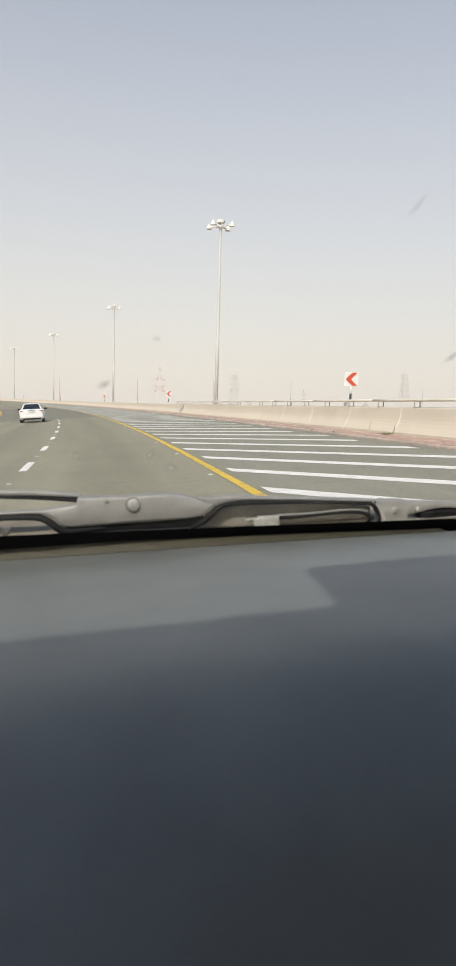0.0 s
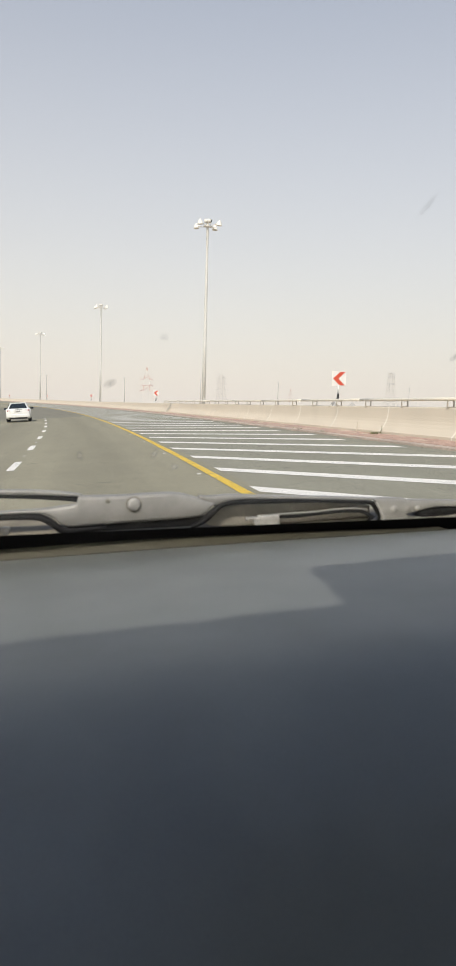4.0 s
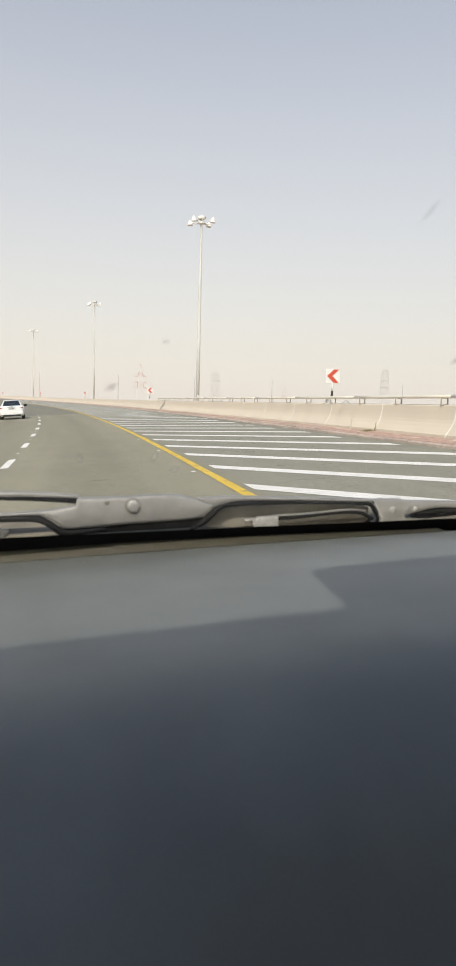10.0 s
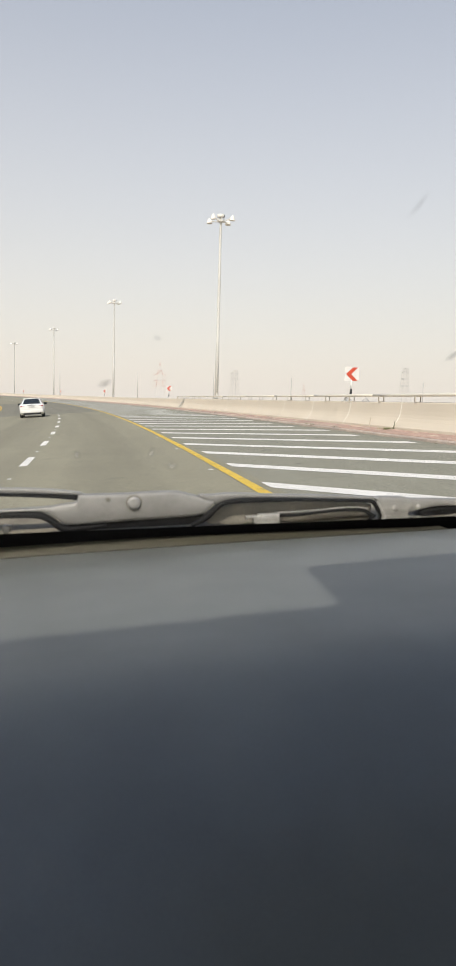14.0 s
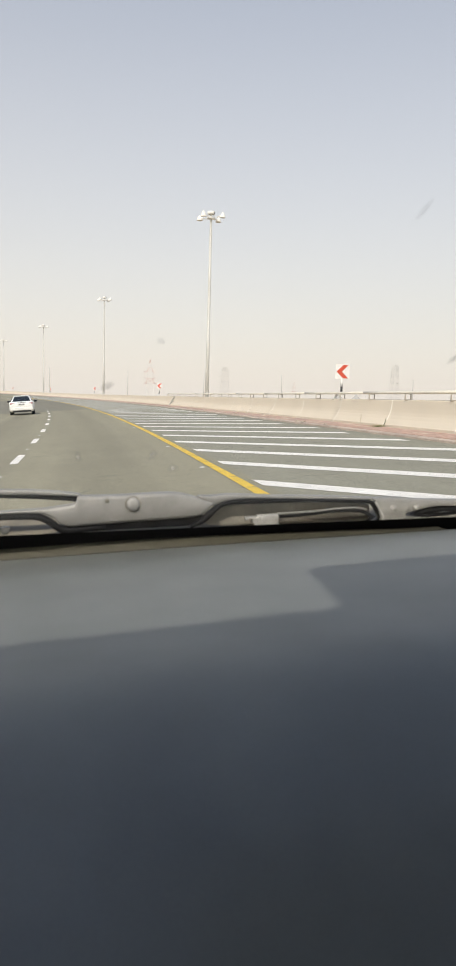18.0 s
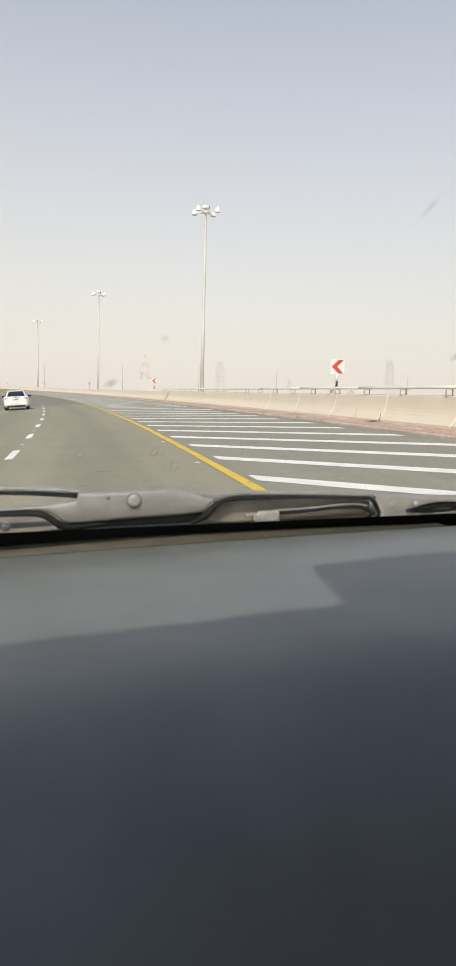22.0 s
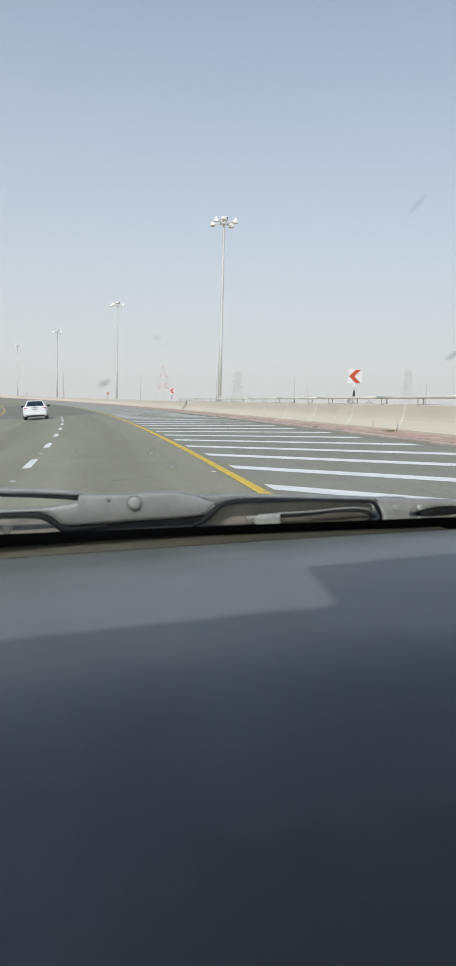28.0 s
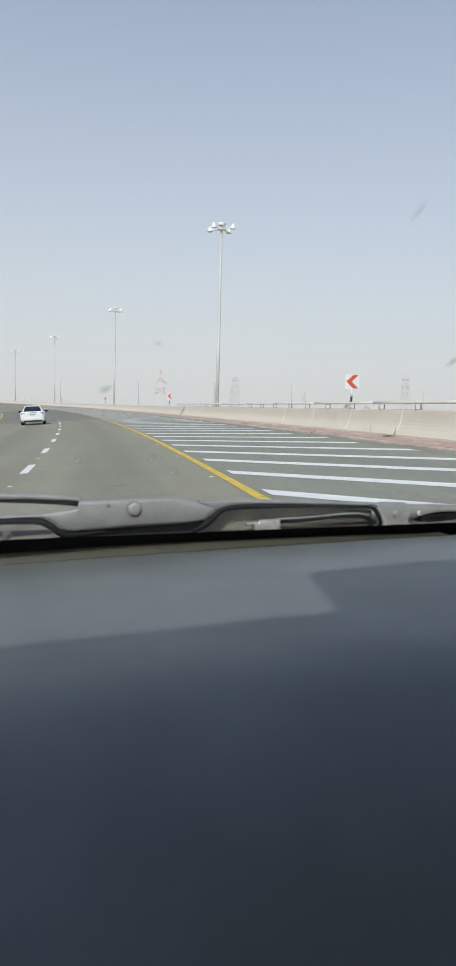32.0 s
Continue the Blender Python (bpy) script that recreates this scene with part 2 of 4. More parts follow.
ASPHALT = asphalt_material("asphalt", (0.33, 0.304, 0.215), (0.265, 0.245, 0.176), (-1.8, -5.6))
SHOULDER = asphalt_material("shoulder_asphalt", (0.315, 0.302, 0.232), (0.255, 0.244, 0.188))
PATCH = asphalt_material("resurfaced_asphalt", (0.245, 0.23, 0.178), (0.20, 0.188, 0.146))
WHITE_PAINT = paint_material("white_road_paint", (0.85, 0.82, 0.765), 0.655)
YELLOW_PAINT = paint_material("yellow_road_paint", (0.76, 0.51, 0.04), 0.60, 0.006)
CONCRETE = material("barrier_concrete", (0.675, 0.60, 0.485), 0.85, vary=0.045, scale=1.3, fine=30, bump=0.2, obj_random=0.025)
DRIFT = material("blown_sand", (0.64, 0.53, 0.42), 0.95, vary=0.1, scale=7, fine=120, bump=0.2)
JOINT = material("joint_sealant", (0.90, 0.86, 0.77), 0.8, vary=0.04)
BRACKET = material("dusty_bracket_paint", (0.44, 0.395, 0.32), 0.6, vary=0.1, scale=9, fine=60, bump=0.05)
KERBSTONE = material("kerbstone", (0.50, 0.41, 0.345), 0.9, vary=0.16, scale=5, fine=40, bump=0.4, obj_random=0.15)
SAND = material("sand", (0.66, 0.57, 0.45), 0.95, vary=0.12, scale=0.05, fine=3, bump=0.2, dist=0.05)
GALV = material("galvanised_steel", (0.62, 0.615, 0.585), 0.55, 0.0, vary=0.1, scale=3, fine=40, bump=0.05)
POLE = material("weathered_mast_paint", (0.60, 0.595, 0.565), 0.5, 0.0, vary=0.04, scale=0.6, fine=12, bump=0.02)
CREAM = material("cream_painted_steel", (0.74, 0.69, 0.58), 0.5, vary=0.06, scale=4, fine=50, bump=0.05)
LAMP_WHITE = material("white_lamp_housing", (0.80, 0.78, 0.73), 0.45, vary=0.05, scale=4, fine=40, bump=0.03)
LAMP_GLASS = material("lamp_lens", (0.42, 0.40, 0.33), 0.2, vary=0.08, scale=8, fine=30, bump=0.0)
SIGN_WHITE = material("white_reflective_sheet", (0.74, 0.73, 0.71), 0.4, vary=0.03, bump=0.02)
SIGN_RED = material("red_reflective_sheet", (0.56, 0.075, 0.035), 0.4, vary=0.06, bump=0.02)
SIGN_BLACK = material("black_band", (0.03, 0.03, 0.03), 0.5, vary=0.1)
SIGN_YELLOW = material("yellow_sign_sheet", (0.75, 0.47, 0.04), 0.4, vary=0.05)
CHUTE = material("weathered_sheet_metal", (0.62, 0.61, 0.57), 0.6, vary=0.15, scale=6, fine=60, bump=0.1)
FENCE_GREY = material("grey_fence_steel", (0.30, 0.29, 0.27), 0.6, 0.2, vary=0.08)
# far steel and red paint, lightened to put distance haze into the colour
HAZED_GREY = material("hazed_pylon_steel", (0.46, 0.445, 0.42), 0.7, vary=0.08)
HAZED_RED = material("hazed_red_pylon_paint", (0.52, 0.27, 0.21), 0.7, vary=0.08)
TENT = material("grey_canvas", (0.40, 0.39, 0.37), 0.8, vary=0.08)
CAR_WHITE = material("white_car_paint", (0.82, 0.82, 0.80), 0.22, vary=0.02, bump=0.0)
CAR_GLASS = material("dark_car_glass", (0.02, 0.025, 0.03), 0.06, vary=0.05, bump=0.0)
TAIL_RED = material("red_tail_lens", (0.30, 0.012, 0.014), 0.15, vary=0.05, bump=0.0)
RUBBER = material("black_rubber", (0.025, 0.025, 0.027), 0.75, vary=0.15, scale=20, fine=200, bump=0.1, dist=0.001)
CHROME = material("bright_metal", (0.65, 0.65, 0.66), 0.2, 0.9, vary=0.04, bump=0.0)
DARK_TRIM = material("black_trim", (0.02, 0.02, 0.022), 0.5, vary=0.1, bump=0.0)
WIPER_METAL = material("worn_wiper_paint", (0.255, 0.25, 0.238), 0.45, 0.1, vary=0.1, scale=26, fine=160, bump=0.12, dist=0.0006)
HINGE_METAL = material("dull_hinge_paint", (0.25, 0.245, 0.232), 0.5, 0.1, vary=0.12, scale=40, fine=160, bump=0.15, dist=0.0006)
BOLT_METAL = material("wiper_bolt", (0.33, 0.325, 0.31), 0.38, 0.15, vary=0.12, scale=60, fine=400, bump=0.1, dist=0.0004)
# black of the blade rubber, also used for shaded undersides of the wiper
BLADE_AND_SHADE = material("dusty_black_blade_and_shade", (0.011, 0.011, 0.012), 0.65, spec=0.15, vary=0.3, scale=30, fine=250, bump=0.1, dist=0.0005)
WEB_METAL = material("dusty_inner_steel", (0.22, 0.205, 0.175), 0.6, 0.1, vary=0.22, scale=26, fine=180, bump=0.15, dist=0.0006)
CLIP_METAL = material("bare_clip_metal", (0.34, 0.332, 0.31), 0.45, 0.2, vary=0.2, scale=60, fine=300, bump=0.1, dist=0.0005)
COWL = material("dusty_cowl_plastic", (0.19, 0.168, 0.13), 0.75, vary=0.2, scale=20, fine=200, bump=0.2, dist=0.001)
DASH = material("grained_dash_plastic", (0.106, 0.1145, 0.1145), 0.40, vary=0.13, scale=9, fine=700, bump=0.3, dist=0.0004, spec=0.8)
DASH_STRIP = material("olive_dash_edge", (0.034, 0.032, 0.022), 0.6, vary=0.1, scale=12, fine=300, bump=0.1, dist=0.0005)
FRIT = material("black_glass_border", (0.003, 0.003, 0.004), 0.9, vary=0.05, bump=0.0, spec=0.1)
HEADLINER = material("grey_headliner", (0.27, 0.29, 0.30), 0.9, vary=0.06, scale=8, fine=200)
CABIN = material("dark_cabin_trim", (0.052, 0.058, 0.062), 0.8, vary=0.08, scale=8, fine=120)
RUBBLE = material("broken_kerb_rubble", (0.48, 0.42, 0.34), 0.95, vary=0.2, scale=9, fine=60, bump=0.4, obj_random=0.2)
WEED = material("dry_weed", (0.26, 0.27, 0.12), 0.8, vary=0.25, scale=30, obj_random=0.2)


def paver_material():
    m = material("red_pavers", (0.53, 0.37, 0.30), 0.9, vary=0.12, scale=0.8, fine=8, bump=0.0, coords="UV")
    n, l = m.node_tree.nodes, m.node_tree.links
    b = n["Principled BSDF"]
    brick = n.new("ShaderNodeTexBrick")
    brick.inputs["Scale"].default_value = 1.0
    brick.inputs["Brick Width"].default_value, brick.inputs["Row Height"].default_value = 0.2, 0.1
    brick.inputs["Mortar Size"].default_value = 0.006
    brick.inputs["Color1"].default_value = (1, 1, 1, 1)
    brick.inputs["Color2"].default_value = (0.82, 0.84, 0.86, 1)
    brick.inputs["Mortar"].default_value = (0.75, 0.8, 0.8, 1)
    tc = n.new("ShaderNodeTexCoord")
    l.new(tc.outputs["UV"], brick.inputs["Vector"])
    mul = n.new("ShaderNodeMix")
    mul.data_type, mul.blend_type = "RGBA", "MULTIPLY"
    mul.inputs[0].default_value = 1
    old = b.inputs["Base Color"].links[0].from_socket
    l.new(old, mul.inputs[6])
    l.new(brick.outputs["Color"], mul.inputs[7])
    l.new(mul.outputs[2], b.inputs["Base Color"])
    return m


PAVERS = paver_material()


def glass_material():
    m = bpy.data.materials.new("windscreen_glass")
    m.use_nodes = True
    b = m.node_tree.nodes["Principled BSDF"]
    b.inputs["Base Color"].default_value = (0.985, 0.99, 0.98, 1)
    b.inputs["Roughness"].default_value = 0.0
    b.inputs["IOR"].default_value = 1.25
    b.inputs["Transmission Weight"].default_value = 1.0
    return m


GLASS = glass_material()


def dirt_material(name, color, strength, thin_film=False):
    """Thin dried dirt: dense in the middle, running out unevenly to nothing."""
    m = bpy.data.materials.new(name)
    m.use_nodes = True
    n, l = m.node_tree.nodes, m.node_tree.links
    b = n["Principled BSDF"]
    b.inputs["Base Color"].default_value = (*color, 1)
    b.inputs["Roughness"].default_value = 0.9
    tc = n.new("ShaderNodeTexCoord")
    mp = n.new("ShaderNodeMapping")
    mp.inputs["Location"].default_value, mp.inputs["Scale"].default_value = (-1, 0, -1), (2, 0, 2)
    l.new(tc.outputs["Generated"], mp.inputs[0])
    g = n.new("ShaderNodeTexGradient")
    g.gradient_type = "SPHERICAL"
    l.new(mp.outputs[0], g.inputs[0])
    t = n.new("ShaderNodeTexNoise")
    t.inputs["Scale"].default_value, t.inputs["Detail"].default_value = 350, 4
    l.new(tc.outputs["Object"], t.inputs["Vector"])
    r = n.new("ShaderNodeMapRange")
    r.inputs[1].default_value, r.inputs[2].default_value, r.inputs[3].default_value, r.inputs[4].default_value = 0.3, 0.75, 0.5, 1.3
    l.new(t.outputs["Fac"], r.inputs[0])
    k = n.new("ShaderNodeMath")
    k.operation = "MULTIPLY"
    l.new(g.outputs["Fac"], k.inputs[0])
    l.new(r.outputs[0], k.inputs[1])
    k2 = n.new("ShaderNodeMath")
    k2.operation, k2.use_clamp = "MULTIPLY", True
    k2.inputs[1].default_value = strength
    l.new(k.outputs[0], k2.inputs[0])
    if not thin_film:
        l.new(k2.outputs[0], b.inputs["Alpha"])
        return m
    # thin enough for daylight to come through from outside
    thin, clear, mx = n.new("ShaderNodeBsdfTranslucent"), n.new("ShaderNodeBsdfTransparent"), n.new("ShaderNodeMixShader")
    thin.inputs["Color"].default_value = (*color, 1)
    l.new(k2.outputs[0], mx.inputs[0])
    l.new(clear.outputs[0], mx.inputs[1])
    l.new(thin.outputs[0], mx.inputs[2])
    l.new(mx.outputs[0], n["Material Output"].inputs["Surface"])
    return m


DIRT = dirt_material("dried_glass_dirt", (0.13, 0.12, 0.105), 0.42)
FAINT = dirt_material("faint_glass_dirt", (0.22, 0.21, 0.19), 0.17)
SPLAT = dirt_material("pale_glass_splash", (0.90, 0.80, 0.64), 0.42, True)


# ---- mesh helpers ----
def mesh_of(bm, mat, smooth=False):
    me = bpy.data.meshes.new("mesh")
    bmesh.ops.recalc_face_normals(bm, faces=bm.faces)
    if smooth:
        for f in bm.faces:
            f.smooth = True
    bm.to_mesh(me)
    bm.free()
    me.materials.append(mat)
    return me


def part(name, bm, mat, parent, label="", smooth=False):
    me = bm if isinstance(bm, bpy.types.Mesh) else mesh_of(bm, mat, smooth)
    ob = new(name, me)
    ob.parent = parent
    if label:
        ob["label"] = label
    return ob


def raw_mesh(verts, faces, mat, uvs=None, smooth=False):
    me = bpy.data.meshes.new("mesh")
    me.from_pydata([tuple(v) for v in verts], [], faces)
    if uvs:
        layer = me.uv_layers.new(name="UVMap")
        for loop in me.loops:
            layer.data[loop.index].uv = uvs[loop.vertex_index]
    if smooth:
        for p in me.polygons:
            p.use_smooth = True
    me.materials.append(mat)
    me.update()
    return me


def box(sx, sy, sz, at=(0, 0, 0), bevel=0.0, m=None, bm=None):
    """A box of that size centred at a place, edges rounded off."""
    b2 = bmesh.new()
    bmesh.ops.create_cube(b2, size=1)
    bmesh.ops.scale(b2, vec=(sx, sy, sz), verts=b2.verts)
    if bevel:
        bmesh.ops.bevel(b2, geom=b2.edges[:], offset=bevel, segments=2, affect="EDGES", profile=0.5)
    bmesh.ops.translate(b2, vec=at, verts=b2.verts)
    if m:
        bmesh.ops.transform(b2, matrix=m, verts=b2.verts)
    return joined(bm, b2)


def joined(bm, other):
    if bm is None:
        return other
    me = bpy.data.meshes.new("tmp")
    other.to_mesh(me)
    other.free()
    bm.from_mesh(me)
    bpy.data.meshes.remove(me)
    return bm


def lathe(profile, sides=16, m=None, bm=None):
    """A turned shape about z from (radius, height) pairs."""
    b2 = bmesh.new()
    rings = []
    for r, z in profile:
        rings.append([b2.verts.new((r * math.cos(2 * math.pi * i / sides), r * math.sin(2 * math.pi * i / sides), z)) for i in range(sides)])
    for a, b in zip(rings, rings[1:]):
        for i in range(sides):
            j = (i + 1) % sides
            b2.faces.new((a[i], a[j], b[j], b[i]))
    b2.faces.new(rings[0])
    b2.faces.new(rings[-1])
    if m:
        bmesh.ops.transform(b2, matrix=m, verts=b2.verts)
    return joined(bm, b2)


def tube(points, radius, sides=8, bm=None, flat=1.0):
    """A tube through points, round or flattened; radius a number or one for each point."""
    b2 = bmesh.new()
    pts = [Vector(p) for p in points]
    rings = []
    for i, p in enumerate(pts):
        d = (pts[min(i + 1, len(pts) - 1)] - pts[max(i - 1, 0)]).normalized()
        side = d.cross(Vector((0, 0, 1)))
        side = side.normalized() if side.length > 1e-3 else Vector((1, 0, 0))
        up = side.cross(d)
        r = radius[i] if isinstance(radius, (list, tuple)) else radius
        rings.append([b2.verts.new(p + side * (r * math.cos(a)) + up * (r * flat * math.sin(a)))
                      for a in (2 * math.pi * j / sides for j in range(sides))])
    for a, b in zip(rings, rings[1:]):
        for i in range(sides):
            j = (i + 1) % sides
            b2.faces.new((a[i], a[j], b[j], b[i]))
    b2.faces.new(rings[0])
    b2.faces.new(rings[-1])
    return joined(bm, b2)


def prism(outline, depth, m=None, bm=None, bevel=0.0):
    """A plate: an outline in x, z, pushed along y by depth."""
    b2 = bmesh.new()
    face = b2.faces.new([b2.verts.new((x, 0, z)) for x, z in outline])
    got = bmesh.ops.extrude_face_region(b2, geom=[face])
    bmesh.ops.translate(b2, vec=(0, depth, 0), verts=[v for v in got["geom"] if isinstance(v, bmesh.types.BMVert)])
    if bevel:
        bmesh.ops.bevel(b2, geom=b2.edges[:], offset=bevel, segments=2, affect="EDGES", profile=0.5)
    if m:
        bmesh.ops.transform(b2, matrix=m, verts=b2.verts)
    return joined(bm, b2)


def sweep(profile, s0, s1, step, mat, closed=False, smooth=False, caps=False):
    """A cross-section of (off, z) pairs drawn along the road from s0 to s1, with (s, across) UVs."""
    count = max(1, round((s1 - s0) / step))
    verts, uvs, faces = [], [], []
    n = len(profile)
    for i in range(count + 1):
        s = s0 + (s1 - s0) * i / count
        for off, z in profile:
            verts.append(road_at(s, off, z))
            uvs.append((s, off + z))
    for i in range(count):
        for j in range(n if closed else n - 1):
            k = (j + 1) % n
            faces.append((i * n + j, i * n + k, (i + 1) * n + k, (i + 1) * n + j))
    if caps:
        faces.append(tuple(range(n))[::-1])
        faces.append(tuple(count * n + j for j in range(n)))
    return raw_mesh(verts, faces, mat, uvs, smooth)


def thing(name, label, category, group="", kind="", m=None):
    ob = tagged(new(name), label, category, group, kind)
    if m is not None:
        ob.matrix_world = m
    return ob


# ---- ground and road ----
def build_ground():
    verts, faces, n = [(0, 0, -1.6)], [], 48
    radii = [12, 25, 50, 100, 200, 400, 800, 1600, 3200, 4600]
    for r in radii:
        for i in range(n):
            a = 2 * math.pi * i / n
            x, y = r * math.cos(a), r * math.sin(a)
            lift = 0.0 if r < 150 else noise.noise(Vector((x * 0.004, y * 0.004, 0))) * min(1.2, r * 0.002)
            verts.append((x, y, -1.6 + lift * 0.6))
    for i in range(n):
        faces.append((0, 1 + i, 1 + (i + 1) % n))
    for k in range(len(radii) - 1):
        for i in range(n):
            j = (i + 1) % n
            faces.append((1 + k * n + i, 1 + (k + 1) * n + i, 1 + (k + 1) * n + j, 1 + k * n + j))
    tagged(new("ground", raw_mesh(verts, faces, SAND, smooth=True)), "flat pale desert sand reaching the hazy horizon", "ground", kind="structure")


build_ground()
road = tagged(new("road", sweep([(-11.6, -0.9), (-11.5, 0), (-3.65, 0), (0.0, 0), (0.25, 0)], BACK, 460, 4, ASPHALT)),
              "sun-bleached grey asphalt carriageway curving left", "road", kind="structure")
shoulder = tagged(new("shoulder", sweep([(0.25, 0), (2.5, 0), (KERB, 0)], BACK, 460, 4, SHOULDER)),
                  "grey asphalt hard shoulder with white hatching", "road shoulder", kind="structure")
patch = tagged(new("road_patch", sweep([(-11.3, 0.004), (-3.65, 0.004), (0.0, 0.004)], 66, 150, 3, PATCH)),
               "darker resurfaced band of asphalt across the road", "road patch", kind="structure")
verge = tagged(new("verge", sweep([(FOOT + 0.62, 0.1), (FOOT + 3, -0.1), (FOOT + 9, -0.15), (FOOT + 14, -3.4)], BACK, 460, 6, SAND)),
               "bare sand verge behind the concrete barrier", "ground", kind="structure")
walkway = tagged(new("paved_strip", sweep([(KERB + 0.1, 0.067), (FOOT + 0.03, 0.085)], BACK, 460, 2, PAVERS)),
                 "narrow strip of dusty red block pavers", "pavement", kind="structure")


# ---- road markings ----
def ribbon(points_left, points_right, mat, z=0.004):
    """A painted strip between two lines of (s, off)."""
    verts = [road_at(s, o, z) for s, o in points_left] + [road_at(s, o, z) for s, o in points_right]
    n = len(points_left)
    faces = [(i, n + i, n + i + 1, i + 1) for i in range(n - 1)]
    uvs = [tuple(q) for q in points_left] + [tuple(q) for q in points_right]
    return raw_mesh(verts, faces, mat, uvs)


def build_markings():
    s_list = [-110 + 2.0 * i for i in range(280)]
    rnd = random.Random(4)
    line = ribbon([(s, -0.075 + rnd.uniform(-0.006, 0.006)) for s in s_list], [(s, 0.075 + rnd.uniform(-0.006, 0.006)) for s in s_list], YELLOW_PAINT, 0.006)
    tagged(new("edge_line", line), "continuous worn yellow edge line", "road marking", kind="structure")
    line = ribbon([(s, -9.72) for s in s_list], [(s, -9.56) for s in s_list], YELLOW_PAINT, 0.006)
    tagged(new("edge_line", line), "continuous yellow line on the inner road edge", "road marking", kind="structure")
    hatch = thing("hatching", "slanting white hatch stripes painted on the shoulder", "road marking", kind="structure")
    for i in range(-14, 62):
        s0 = 10.98 + 3.19 * i
        w = 0.37 * 1.887
        o0, o1 = 0.21 + rnd.uniform(-0.03, 0.03), 4.82 + rnd.uniform(-0.12, 0.08)
        steps = 4
        a = [(s0 - 1.6 * (o0 + (o1 - o0) * k / steps - o0), o0 + (o1 - o0) * k / steps) for k in range(steps + 1)]
        b = [(s - w, o) for s, o in a]
        part("stripe", ribbon(a, b, WHITE_PAINT), WHITE_PAINT, hatch)
    dashes = thing("lane_line", "broken white line between the two lanes", "road marking", kind="structure")
    for i in range(-12, 48):
        s0 = 16.4 + 6.93 * i
        pts = [s0, s0 + 1.2, s0 + 2.4]
        part("dash", ribbon([(s, -LANE - 0.085) for s in pts], [(s, -LANE + 0.085) for s in pts], WHITE_PAINT), WHITE_PAINT, dashes)


build_markings()


STUD = material("scuffed_white_stud", (0.55, 0.54, 0.50), 0.5, vary=0.12)


def build_studs():
    bm = bmesh.new()
    bmesh.ops.create_cube(bm, size=1)
    for v in bm.verts:
        k = 0.62 if v.co.z > 0 else 1.0
        v.co = Vector((v.co.x * 0.085 * k, v.co.y * 0.09 * k, (v.co.z + 0.5) * 0.013))
    me = mesh_of(bm, STUD)
    for i in range(-2, 22):
        for off, ph in ((-0.2, 13.15), (-LANE, 20.75)):
            ob = tagged(new("road_stud", me), "small white raised reflector stud on the asphalt", "road stud", "road studs")
            ob.matrix_world = road_frame(ph + (5.37 if off > -1 else 6.93) * i, off, 0.004, upright=False)


build_studs()


# ---- kerb, barrier and its rail ----
def build_kerb():
    rnd = random.Random(9)
    kerb = thing("kerb", "dusty concrete kerbstones along the shoulder, some chipped", "kerb", kind="structure")
    s = 2.0
    while s < 240:
        ln = 0.98 if s < 110 else 3.98
        dz, do = rnd.uniform(-0.005, 0.003), rnd.uniform(-0.006, 0.006)
        if rnd.random() < 0.05:
            dz -= 0.035
        prof = [(KERB + do, -0.05), (KERB + do, 0.045 + dz), (KERB + 0.025 + do, 0.062 + dz), (KERB + 0.105, 0.068 + dz * 0.3), (KERB + 0.105, -0.05)]
        part("kerbstone", sweep(prof, s + 0.01, s + ln, 4, KERBSTONE, closed=True, caps=True), KERBSTONE, kerb)
        s += ln + 0.02
    part("kerb_run", sweep([(KERB, -0.05), (KERB, 0.045), (KERB + 0.025, 0.062), (KERB + 0.105, 0.068)], 240, 460, 4, KERBSTONE), KERBSTONE, kerb)
    part("kerb_run", sweep([(KERB, -0.05), (KERB, 0.045), (KERB + 0.025, 0.062), (KERB + 0.105, 0.068)], BACK, 2, 4, KERBSTONE), KERBSTONE, kerb)


build_kerb()
TOP = 0.80
BARRIER = [(0.0, 0.05), (0.0, 0.15), (0.03, 0.18), (0.125, 0.30), (0.178, 0.39), (0.207, 0.47), (0.228, 0.58), (0.249, TOP - 0.02), (0.265, TOP), (0.445, TOP), (0.465, TOP - 0.02), (0.60, 0.40), (0.68, 0.05)]


def build_barrier():
    wall = thing("barrier", "pale concrete safety barrier in long cast panels", "barrier", kind="structure")
    step = 4.02
    s = 15.69 - 33 * step
    while s < 456:
        a, b = s + 0.008, s + step - 0.008
        prof = [(FOOT + o, z) for o, z in BARRIER]
        near = s < 120
        part("panel", sweep(prof, a, b, 1.0 if near else 4.0, CONCRETE, closed=True, caps=near), CONCRETE, wall)
        if near and s > -10:
            seal = [(FOOT + o - 0.004, z + (0.004 if z > 0.7 else 0)) for o, z in BARRIER[:10]]
            part("joint", sweep(seal, s + step - 0.025, s + step + 0.025, 1.0, JOINT), JOINT, wall, "pale sealed joint between panels")
        s += step


build_barrier()


RAIL_START, RAIL_END = -78.0, 63.0


